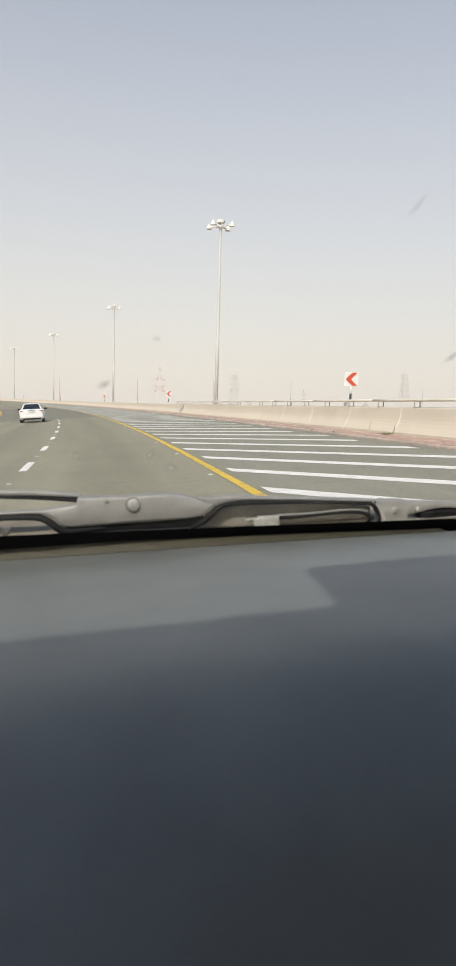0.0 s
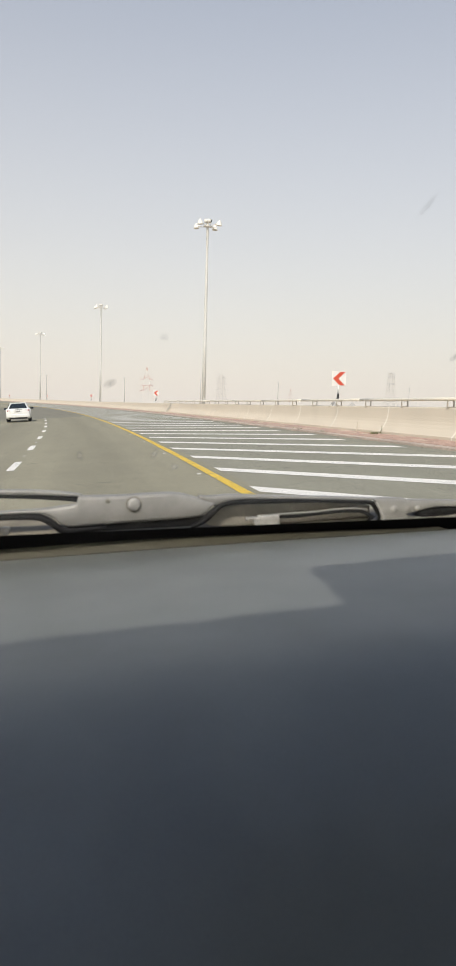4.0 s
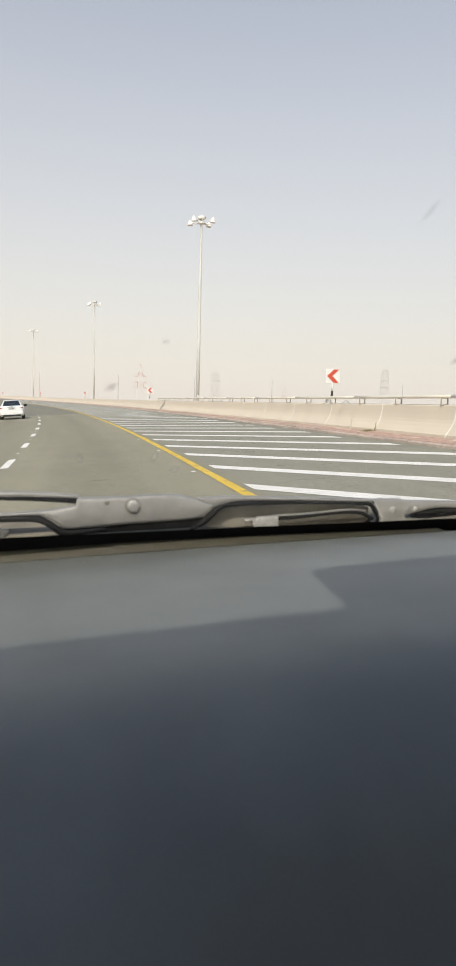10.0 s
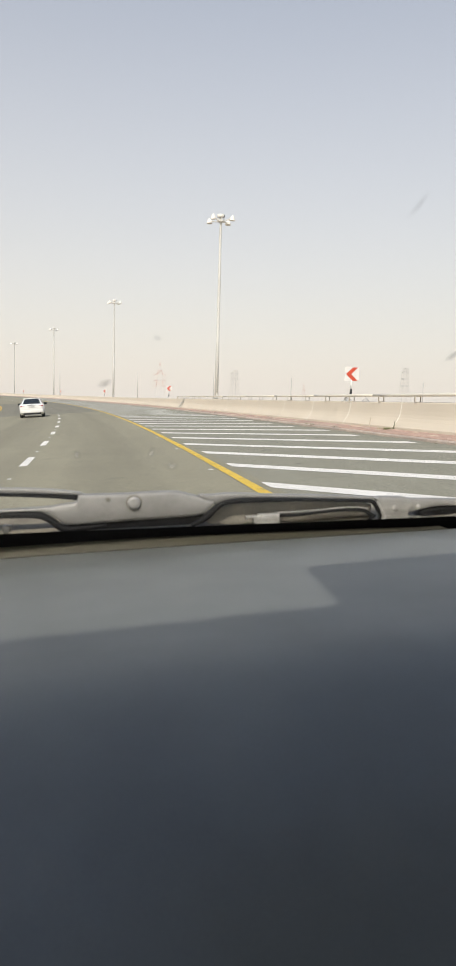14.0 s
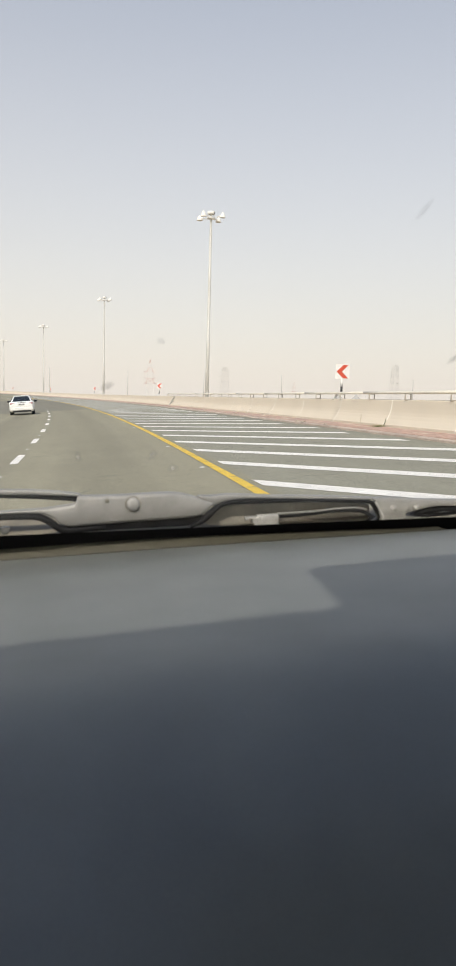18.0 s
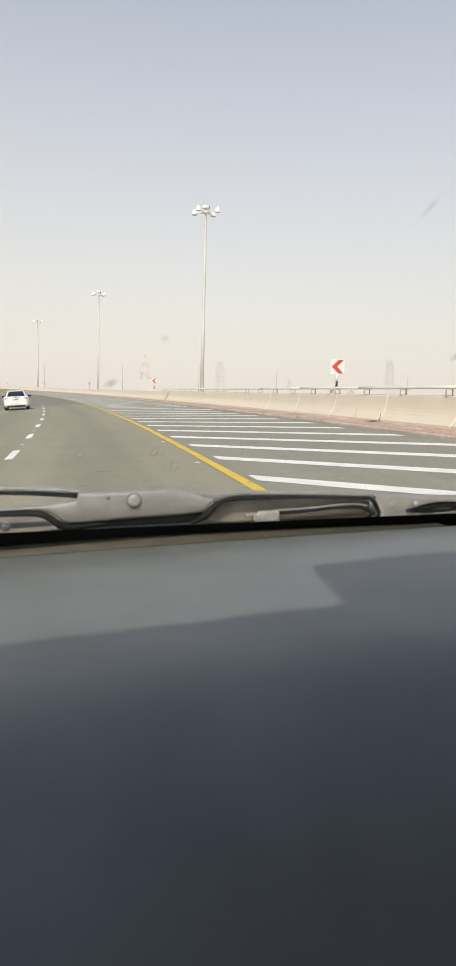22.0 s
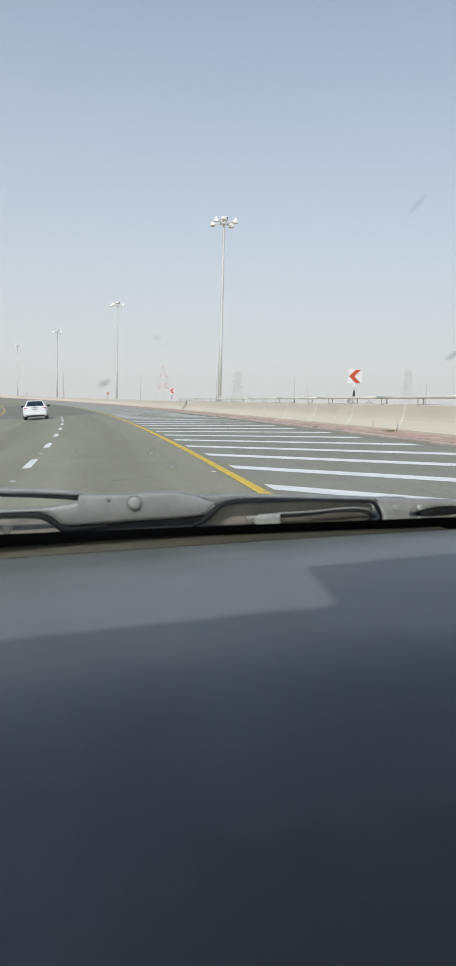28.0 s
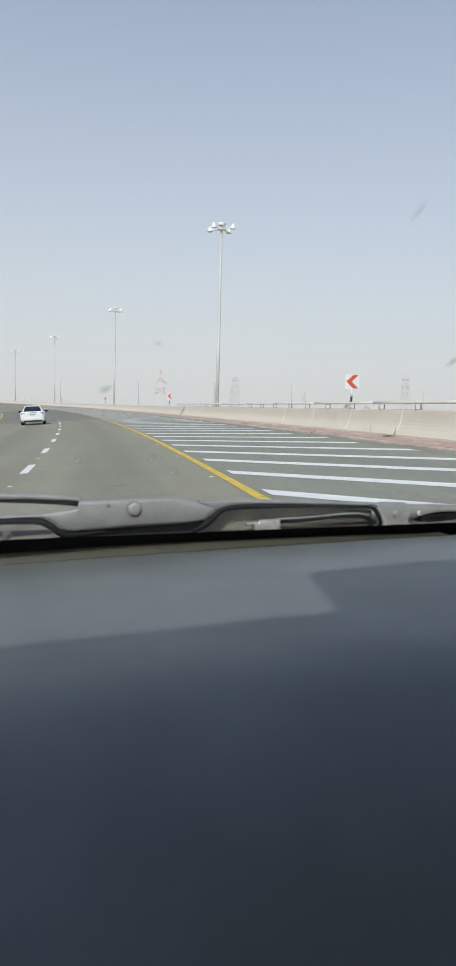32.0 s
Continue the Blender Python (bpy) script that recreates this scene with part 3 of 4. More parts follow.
def build_rail():
    """The tube rail that stands on one long stretch of the barrier."""
    rail = thing("guard_rail", "cream steel tube rail on short brackets along the barrier top", "guard rail")
    z0, o0 = TOP + 0.195, FOOT + 0.30
    prof = [(o0 + 0.07 * math.cos(a), z0 + 0.043 * math.sin(a)) for a in (2 * math.pi * i / 12 for i in range(12))]
    for k in range(24):
        a = RAIL_START + (RAIL_END - RAIL_START) * k / 24
        part("tube", sweep(prof, a, a + (RAIL_END - RAIL_START) / 24 - 0.012, 1.5, CREAM, closed=True, smooth=True, caps=True), CREAM, rail)
    for s0, d in ((RAIL_START, -1), (RAIL_END, 1)):
        end = [road_at(s0 - d * 0.03, o0, z0), road_at(s0 + d * 0.18, o0, z0 - 0.02), road_at(s0 + d * 0.30, o0, z0 - 0.09), road_at(s0 + d * 0.36, o0 - 0.02, z0 - 0.20)]
        part("end_bend", tube(end, 0.045, 10), CREAM, rail, smooth=True)
    bm = box(0.022, 0.04, 0.15, (-0.11, 0, 0.075), 0.003)
    bm = box(0.022, 0.04, 0.15, (0.05, 0, 0.075), 0.003, bm=bm)
    bm = box(0.164, 0.04, 0.012, (-0.03, 0, 0.152), 0.003, bm=bm)
    bm = box(0.164, 0.12, 0.016, (-0.03, 0, 0.009), 0.003, bm=bm)
    post = mesh_of(bm, BRACKET)
    bolt = mesh_of(lathe([(0.014, 0.0), (0.014, 0.012), (0.003, 0.016)], 6), GALV)
    s = 16.38 - 38 * 2.474
    while s < RAIL_END:
        if s > RAIL_START:
            ob = part("bracket", post, BRACKET, rail)
            ob.matrix_world = road_frame(s, FOOT + 0.33, TOP - 0.002)
            if 10 < s < 40:
                for dy in (-0.045, 0.045):
                    nut = part("anchor_bolt", bolt, GALV, ob, "bare steel anchor bolt")
                    nut.location = (-0.03, dy, 0.010)
        s += 2.474


build_rail()


def build_chute(s):
    """A sheet-metal drain chute that hangs over the barrier's face."""
    chute = thing("drain_chute", "weathered grey metal drain chute over the barrier face", "drain chute")
    prof = [(FOOT + 0.32, TOP + 0.03), (FOOT + 0.235, TOP + 0.03), (FOOT + 0.16, 0.44), (FOOT + 0.0, 0.24), (FOOT - 0.16, 0.16), (FOOT - 0.17, 0.14), (FOOT - 0.02, 0.215), (FOOT + 0.145, 0.435), (FOOT + 0.22, TOP + 0.02)]
    part("channel", sweep([(o - 0.012, z) for o, z in prof], s, s + 0.13, 0.1, CHUTE, closed=True, caps=True), CHUTE, chute)
    part("clamp", box(0.26, 0.05, 0.03, (0.0, 0.0, 0.0), 0.006), GALV, chute).matrix_world = road_frame(s + 0.1, FOOT + 0.30, TOP + 0.04)


build_chute(RAIL_START + 3.1)
build_chute(59.75)


# ---- chevron signs ----
def chevron_sign():
    sign = thing("chevron_sign", "square white road sign with a red chevron arrow", "road sign", "chevron signs")
    w, c = 0.242, 0.90
    part("board", prism([(-w, -w), (w, -w), (w, w), (-w, w)], 0.012, pose(0, 0, c), bevel=0.004), SIGN_WHITE, sign)
    arrow = [(-0.20, 0.0), (0.03, 0.222), (0.205, 0.222), (-0.02, 0.0), (0.205, -0.222), (0.03, -0.222)]
    part("chevron", prism(arrow, 0.004, pose(0, -0.006, c)), SIGN_RED, sign, "red chevron arrow")
    part("back_frame", box(0.05, 0.03, 0.5, (0, 0.028, c), 0.004), GALV, sign)
    part("post", tube([(0, 0.03, c - 0.2), (0, 0.03, 0.40)], 0.04, 10), SIGN_WHITE, sign, smooth=True)
    part("band", tube([(0, 0.03, 0.41), (0, 0.03, 0.27), (-0.02, 0.03, 0.22), (-0.06, 0.03, 0.18)], 0.041, 10), SIGN_BLACK, sign, "black painted crank of the post", smooth=True)
    part("foot_tube", tube([(-0.055, 0.03, 0.185), (-0.2, 0.03, 0.06), (-0.24, 0.03, -0.02)], 0.04, 10), SIGN_WHITE, sign, smooth=True)
    part("base_plate", box(0.16, 0.14, 0.014, (-0.24, 0.03, -0.01), 0.003), GALV, sign)
    return sign


first = chevron_sign()
spots = [(24.5, 0), (69.2, 3), (122.8, 5), (181.5, 7), (241.8, 9), (302, 11)]
for i, (s, turn) in enumerate(spots):
    m = road_frame(s, FOOT + 0.52, TOP) @ Matrix.Rotation(radians(-6 - turn * 0.4), 4, "Z")
    if i == 0:
        first.matrix_world = m
    else:
        copy_thing(first, m)


# ---- mast lights ----
def bell_light():
    """One floodlight: a bell-shaped housing with a rim, a cap and a flared neck towards the mast along -x."""
    bell = lathe([(0.268, -0.235), (0.285, -0.225), (0.287, -0.195), (0.268, -0.17), (0.250, -0.10), (0.222, -0.01), (0.180, 0.085), (0.128, 0.165), (0.082, 0.205), (0.066, 0.225), (0.060, 0.262), (0.035, 0.285), (0.008, 0.292)], 22)
    neck = tube([(-0.62, 0, -0.125), (-0.46, 0, -0.118), (-0.33, 0, -0.100), (-0.20, 0, -0.075), (-0.06, 0, -0.05)], [0.040, 0.062, 0.105, 0.150, 0.165], 12, flat=0.72)
    return mesh_of(bell, LAMP_WHITE, True), mesh_of(neck, LAMP_WHITE, True), mesh_of(lathe([(0.262, -0.244), (0.262, -0.236), (0.02, -0.234)], 22), LAMP_GLASS)


def mast_light(height):
    mast = thing("mast_light", "tall tapered grey lamp mast with four bell-shaped white floodlights", "street light", "mast lights")
    part("base_flange", lathe([(0.40, 0), (0.40, 0.05), (0.27, 0.06), (0.27, 0.2), (0.22, 0.22)], 16), GALV, mast)
    rings = [(0.192, 0.05)]
    radius = lambda z: 0.192 - 0.082 * z / height
    for z in (0.34, 0.66):
        rings += [(radius(height * z) + 0.004, height * z - 0.12), (radius(height * z) + 0.004, height * z), (radius(height * z) - 0.003, height * z + 0.02)]
    rings += [(radius(height) + 0.002, height - 0.95), (0.108, height - 0.62)]
    part("pole", lathe(rings, 18), POLE, mast, smooth=True)
    part("door", box(0.16, 0.02, 0.42, (0, -0.19, 0.95), 0.006), GALV, mast, "small steel service door")
    part("drum", lathe([(0.30, height - 0.27), (0.335, height - 0.26), (0.352, height - 0.20), (0.352, height - 0.03), (0.335, height + 0.0), (0.15, height + 0.03), (0.02, height + 0.035)], 24), LAMP_WHITE, mast, smooth=True)
    part("winch_plate", lathe([(0.29, height - 0.285), (0.29, height - 0.272), (0.05, height - 0.27)], 20), LAMP_GLASS, mast, "dull underside of the drum")
    part("collar", lathe([(0.11, height - 0.72), (0.165, height - 0.70), (0.175, height - 0.58), (0.13, height - 0.52), (0.12, height - 0.27)], 16), LAMP_WHITE, mast, smooth=True)
    ring = lathe([(0.36, height - 0.68), (0.41, height - 0.68), (0.41, height - 0.62), (0.36, height - 0.62)], 20)
    part("carrier_ring", ring, GALV, mast)
    part("ring_spokes", box(0.05, 0.76, 0.04, (0, 0, height - 0.65), bm=box(0.76, 0.05, 0.04, (0, 0, height - 0.65))), GALV, mast)
    for i in range(6):
        a = math.pi / 6 + i * math.pi / 3
        part("strut", tube([(0.385 * math.cos(a), 0.385 * math.sin(a), height - 0.65), (0.32 * math.cos(a), 0.32 * math.sin(a), height - 0.26)], 0.018, 6), GALV, mast)
    part("sensor", box(0.06, 0.06, 0.22, (0.30, -0.22, height - 0.16), 0.01), DARK_TRIM, mast, "small black control box")
    part("gear_box", box(0.2, 0.13, 0.19, (-0.30, -0.10, height - 0.56), 0.015), LAMP_WHITE, mast)
    bell, neck, lens = bell_light()
    for i in range(4):
        a = radians(44 + 90 * i)
        c, sn = math.cos(a), math.sin(a)
        lamp = part("floodlight", bell, LAMP_WHITE, mast)
        lamp.matrix_local = Matrix.Translation((1.30 * c, 1.30 * sn, height - 0.47)) @ Matrix.Rotation(a, 4, "Z") @ pose(0, 0, 0, 0, 5, 0)
        part("lens", lens, LAMP_GLASS, lamp, "dull glass lens")
        part("neck", neck, LAMP_WHITE, lamp)
        part("arm", tube([(0.38 * c, 0.38 * sn, height - 0.65), (0.72 * c, 0.72 * sn, height - 0.62)], 0.038, 10), GALV, mast, smooth=True)
    return mast


mast = mast_light(18.0)
mast.matrix_world = road_frame(71.98, 11.5, -0.12)
for s, off in ((137.9, 10.25), (199.7, 7.6), (266, 8.0), (332, 8.0), (5.0, 11.5), (-61.0, 11.5)):
    copy_thing(mast, road_frame(s, off, -0.12))


# lamps of another road, far off on the plain
def street_lamp(height):
    lamp = thing("street_lamp", "slim grey lamp post with two short heads in the haze", "street light", "far street lamps")
    part("pole", lathe([(0.24, 0.0), (0.21, height * 0.5), (0.17, height)], 10), HAZED_GREY, lamp, smooth=True)
    part("crossbar", tube([(-0.75, 0, height - 0.1), (0.75, 0, height - 0.1)], 0.05, 6), GALV, lamp)
    for x in (-0.8, 0.8):
        head = box(0.5, 0.26, 0.16, (x, 0, height - 0.08), 0.04)
        part("lamp_head", head, HAZED_GREY, lamp)
    return lamp


post = street_lamp(17.9)
post.matrix_world = Matrix.Translation((-105.6, 432, -1.5)) @ Matrix.Rotation(0.4, 4, "Z")
for x, y, turn in ((-61.9, 441, 1.0), (-17.4, 444.6, 0.2), (28.4, 444, 0.7), (112, 470, 0.5)):
    copy_thing(post, Matrix.Translation((x, y, -1.5)) @ Matrix.Rotation(turn, 4, "Z"))


# ---- pylons ----
def beam(bm, a, b, w):
    return tube([a, b], w, 4, bm=bm)


def pylon(red):
    """A lattice tower 38 m high: the painted kind ends in a spire, the grey kind in a square top."""
    h = 38.0
    tower = thing("pylon", "hazed red and white lattice power pylon, paled towards the foot" if red else "grey lattice power pylon in the haze", "power pylon", "pylons")
    levels = [0, 5, 10, 15.5, 20.5, 26, 30, 34, 37] if red else [0, 6, 12, 17, 22, 28, 34, 37]

    def half(z):
        if red:
            return 3.6 - 0.045 * z if z <= 26 else 2.43 * (38.4 - z) / 12.4
        return 6.6 - 0.21 * z if z < 17 else 3.03 - 0.05 * (z - 17)

    for k, (z0, z1) in enumerate(zip(levels, levels[1:])):
        a, b = half(z0), half(z1)
        bm = None
        for i in range(4):
            cx, cy = ((1, 1), (-1, 1), (-1, -1), (1, -1))[i]
            dx, dy = ((1, 1), (-1, 1), (-1, -1), (1, -1))[(i + 1) % 4]
            bm = beam(bm, (cx * a, cy * a, z0), (cx * b, cy * b, z1), 0.085)
            bm = beam(bm, (cx * a, cy * a, z0), (dx * b, dy * b, z1), 0.04)
            bm = beam(bm, (dx * a, dy * a, z0), (cx * b, cy * b, z1), 0.04)
            bm = beam(bm, (cx * b, cy * b, z1), (dx * b, dy * b, z1), 0.05)
        # lowest red-pylon stages are white: the haze at its foot, put into the colour
        mat = (HAZED_RED if k in (3, 5, 7) else SIGN_WHITE) if red else HAZED_GREY
        part("lattice_stage", bm, mat, tower)
    for z, w in ((15.5, 6.0), (20.5, 5.4), (26, 5.6)) if red else ((21, 6.6), (27, 6.6), (33, 6.2)):
        bm = None
        c = half(z)
        for side in (-1, 1):
            for y in (-0.6, 0.6):
                bm = beam(bm, (side * c, y, z), (side * w, 0, z + 0.3), 0.12)
                bm = beam(bm, (side * c, y, z + 1.4), (side * w, 0, z + 0.3), 0.07)
            bm = beam(bm, (side * w, 0, z + 0.3), (side * w, 0, z - 1.3), 0.07)
        part("crossarm", bm, HAZED_RED if red else HAZED_GREY, tower)
    part("peak", beam(None, (0, 0, 36.5), (0, 0, h), 0.15), HAZED_RED if red else HAZED_GREY, tower)
    return tower


tower = pylon(False)
tower.matrix_world = Matrix.Translation((-9.3, 810, -1.6)) @ Matrix.Rotation(0.5, 4, "Z")
for x, y, turn in ((144.3, 675, 0.9),):
    copy_thing(tower, Matrix.Translation((x, y, -1.6)) @ Matrix.Rotation(turn, 4, "Z"))
painted = pylon(True)
painted.matrix_world = Matrix.Translation((-77.2, 695.7, -1.6)) @ Matrix.Rotation(0.2, 4, "Z")
copy_thing(painted, Matrix.Translation((108.5, 1345, -1.6)) @ Matrix.Rotation(0.9, 4, "Z"))


# ---- the other carriageway with its railing ----
def build_railing():
    a, b = Vector((16.0, -70, 0)), Vector((27.0, -22, 0))
    d = (b - a).normalized()
    side = Vector((d.y, -d.x, 0))
    ang = math.atan2(-d.x, d.y)
    length = (b - a).length
    deck = thing("far_carriageway", "sand-coloured embankment carrying another road", "embankment", kind="structure")
    zz = 2.0
    verts, faces = [], []
    for i, t in enumerate((-50, length)):
        p = a + d * t
        for o, z in ((-4.2, -1.7), (-0.3, zz - 0.25), (-0.3, zz), (9, zz), (14, -1.7)):
            q = p + side * o
            verts.append((q.x, q.y, z))
    for j in range(4):
        faces.append((j, j + 1, 5 + j + 1, 5 + j))
    part("slope", raw_mesh(verts, faces, SAND), SAND, deck)
    fence = thing("railing", "grey steel railing with close upright posts beside a far road", "railing")
    for z in (0.35, 0.7, 1.15):
        p0, p1 = a + d * -50, a + d * length
        part("rail", tube([(p0.x, p0.y, zz + z), (p1.x, p1.y, zz + z)], 0.035 if z < 1 else 0.05, 6), FENCE_GREY, fence)
    post = mesh_of(box(0.06, 0.09, 1.2, (0, 0, 0.6), 0.008), FENCE_GREY)
    t = -50.0
    while t < length:
        p = a + d * t
        ob = part("post", post, FENCE_GREY, fence)
        ob.matrix_world = Matrix.Translation((p.x, p.y, zz)) @ Matrix.Rotation(ang, 4, "Z")
        t += 1.9
    board = thing("warning_sign", "small yellow warning sign on a thin post", "road sign")
    board.matrix_world = Matrix.Translation((22.0, -52, zz))
    part("post", tube([(0, 0, 0), (0, 0, 2.0)], 0.04, 8), GALV, board)
    part("board", box(0.5, 0.03, 0.5, (0, -0.05, 1.95), 0.01), SIGN_YELLOW, board)


build_railing()


def build_tents():
    for x, y, s, turn in ((34.8, 247.6, 1.27, 0.2), (40.3, 246.7, 1.31, -0.3)):
        tent = thing("tent", "small grey canvas tent with a peaked roof", "tent", "tents")
        tent.matrix_world = Matrix.Translation((x, y, -1.6)) @ Matrix.Rotation(turn, 4, "Z") @ Matrix.Scale(s, 4)
        bm = bmesh.new()
        base = [bm.verts.new(p) for p in ((-2.5, -2.5, 2.1), (2.5, -2.5, 2.1), (2.5, 2.5, 2.1), (-2.5, 2.5, 2.1))]
        ring = [bm.verts.new(p) for p in ((-1.1, -1.1, 3.0), (1.1, -1.1, 3.0), (1.1, 1.1, 3.0), (-1.1, 1.1, 3.0))]
        tip = bm.verts.new((0, 0, 4.4))
        for i in range(4):
            j = (i + 1) % 4
            bm.faces.new((base[i], base[j], ring[j], ring[i]))
            bm.faces.new((ring[i], ring[j], tip))
        bm.faces.new(base)
        part("roof", bm, TENT, tent)
        part("walls", box(4.7, 4.7, 2.12, (0, 0, 1.05), 0.05), TENT, tent)


build_tents()


# ---- the white car ahead ----
def white_car(m):
    car = thing("sedan", "white four-door sedan in the inner lane, seen from behind", "car", m=m)
    # stations along y: half width at sill, half width at shoulder, z bottom, z shoulder
    st = [(-2.40, 0.70, 0.74, 0.42, 0.86), (-2.32, 0.84, 0.86, 0.30, 0.98), (-1.9, 0.90, 0.90, 0.22, 1.02), (-1.0, 0.91, 0.91, 0.20, 0.98), (0.2, 0.91, 0.91, 0.20, 0.95), (1.2, 0.91, 0.89, 0.20, 0.92), (1.9, 0.88, 0.84, 0.22, 0.82), (2.3, 0.78, 0.74, 0.28, 0.70), (2.42, 0.62, 0.6, 0.38, 0.60)]
    bm = bmesh.new()
    rings = []
    for y, w0, w1, z0, z1 in st:
        zm = z0 + (z1 - z0) * 0.55
        rings.append([bm.verts.new(p) for p in ((-w0 * 0.9, y, z0), (-w0, y, z0 + 0.1), (-w0 * 1.01, y, zm), (-w1, y, z1 - 0.06), (-w1 * 0.9, y, z1), (w1 * 0.9, y, z1), (w1, y, z1 - 0.06), (w0 * 1.01, y, zm), (w0, y, z0 + 0.1), (w0 * 0.9, y, z0))])
    for a, b in zip(rings, rings[1:]):
        for i in range(10):
            j = (i + 1) % 10
            bm.faces.new((a[i], a[j], b[j], b[i]))
    bm.faces.new(rings[0])
    bm.faces.new(rings[-1])
    part("body", bm, CAR_WHITE, car, smooth=True)
    # cabin: glass house with roof
    bm = bmesh.new()
    low = [bm.verts.new(p) for p in ((-0.80, -1.75, 0.98), (0.80, -1.75, 0.98), (0.82, 0.95, 0.93), (-0.82, 0.95, 0.93))]
    top = [bm.verts.new(p) for p in ((-0.58, -1.05, 1.42), (0.58, -1.05, 1.42), (0.60, 0.15, 1.43), (-0.60, 0.15, 1.43))]
    for i in range(4):
        j = (i + 1) % 4
        bm.faces.new((low[i], low[j], top[j], top[i]))
    bm.faces.new(top)
    bmesh.ops.bevel(bm, geom=bm.edges[:], offset=0.04, segments=2, affect="EDGES")
    part("cabin", bm, CAR_WHITE, car, smooth=True)
    part("roof", box(1.16, 1.3, 0.05, (0, -0.45, 1.43), 0.02), CAR_WHITE, car)
    slope = math.degrees(math.atan2(0.44, 0.70))
    part("rear_window", prism([(-0.66, -0.33), (0.66, -0.33), (0.5, 0.33), (-0.5, 0.33)], 0.02, pose(0, -1.42, 1.21, -(90 - slope), 0, 0), bevel=0.006), CAR_GLASS, car, "dark tinted rear window")
    for sx in (-1, 1):
        part("side_window", prism([(-1.0, -0.13), (1.0, -0.13), (0.45, 0.18), (-0.55, 0.18)], 0.02, pose(sx * 0.735, -0.4, 1.17, 0, -sx * 0, 90) @ pose(0, 0, 0, sx * -22, 0, 0)), CAR_GLASS, car)
        lamp = part("tail_light", prism([(0.0, -0.03), (0.30, -0.045), (0.33, 0.05), (0.03, 0.035)] if sx > 0 else [(0.0, -0.03), (-0.30, -0.045), (-0.33, 0.05), (-0.03, 0.035)][::-1], 0.06, pose(sx * 0.50, -2.395, 0.86), bevel=0.01), TAIL_RED, car, "red tail light cluster")
        part("reverse_lens", box(0.12, 0.02, 0.05, (sx * 0.62, -2.40, 0.85), 0.005), SIGN_WHITE, lamp)
        part("mirror", box(0.24, 0.12, 0.15, (sx * 1.0, 0.62, 1.0), 0.03), CAR_GLASS, car, "dark door mirror")
        part("reflector", box(0.16, 0.02, 0.035, (sx * 0.66, -2.385, 0.46), 0.004), TAIL_RED, car)
    part("bumper", box(1.66, 0.22, 0.26, (0, -2.32, 0.47), 0.06), CAR_WHITE, car)
    part("valance", box(1.3, 0.2, 0.14, (0, -2.30, 0.30), 0.03), DARK_TRIM, car, "black lower bumper insert")
    part("chrome_strip", box(0.62, 0.03, 0.035, (0, -2.41, 0.93), 0.006), CHROME, car, "chrome strip over the plate")
    plate = part("number_plate", box(0.50, 0.016, 0.12, (0, -2.415, 0.80), 0.004), SIGN_WHITE, car, "white number plate")
    for i, x in enumerate((-0.14, -0.04, 0.05, 0.13)):
        part("plate_bar", box(0.05, 0.006, 0.07, (x, -2.425, 0.80)), DARK_TRIM, plate)
    part("badge", lathe([(0.055, 0), (0.05, 0.012), (0.01, 0.014)], 14, pose(0, -2.40, 0.99, 90, 0, 0)), CHROME, car)
    for sx in (-1, 1):
        for y in (-1.45, 1.42):
            wheel = part("wheel", lathe([(0.20, -0.11), (0.31, -0.11), (0.335, -0.08), (0.335, 0.08), (0.31, 0.11), (0.20, 0.11)], 20, pose(sx * 0.80, y, 0.335, 0, 90, 0)), RUBBER, car, smooth=False)
            part("rim", lathe([(0.205, -0.10), (0.205, 0.10), (0.06, 0.115)], 16, pose(sx * 0.80, y, 0.335, 0, 90 * sx, 0)), CHROME, wheel)
    return car


white_car(road_frame(61.2, -5.6, 0.002, upright=False))


# ---- rubble, weeds and litter on the kerb ----
def build_debris():
    rnd = random.Random(21)
    meshes = []
    for k in range(5):
        bm = bmesh.new()
        bmesh.ops.create_icosphere(bm, subdivisions=1, radius=1)
        for v in bm.verts:
            v.co *= rnd.uniform(0.65, 1.15)
            v.co.z = max(v.co.z, -0.35)
        meshes.append(mesh_of(bm, RUBBLE))
    for s, off, r in ((22.6, KERB + 0.1, 0.09), (22.9, KERB + 0.2, 0.07), (24.8, KERB + 0.05, 0.1), (25.1, KERB - 0.1, 0.08), (25.6, KERB + 0.1, 0.11), (18.3, KERB - 0.08, 0.05), (31.5, KERB + 0.3, 0.07), (36.0, KERB + 0.2, 0.09), (15.4, KERB - 0.06, 0.05), (20.1, KERB - 0.12, 0.06), (44.0, KERB + 0.25, 0.1), (52.0, KERB + 0.1, 0.1), (20.4, KERB - 0.2, 0.04)):
        ob = tagged(new("rubble", meshes[rnd.randrange(5)]), "broken lump of concrete lying by the kerb", "rubble", "kerb rubble")
        z = 0.07 if off > KERB else 0.0
        ob.matrix_world = road_frame(s, off, z + r * 0.12) @ Matrix.Rotation(rnd.uniform(0, 6), 4, "Z") @ Matrix.Diagonal((r * 1.1, r * 0.8, r * 0.4, 1))
    stick = tagged(new("stick", mesh_of(tube([(0, 0, 0), (0.06, 0.1, 0.2), (0.1, 0.14, 0.34)], [0.014, 0.012, 0.006], 6), RUBBLE)), "thin dry stick leaning up from the paving", "stick")
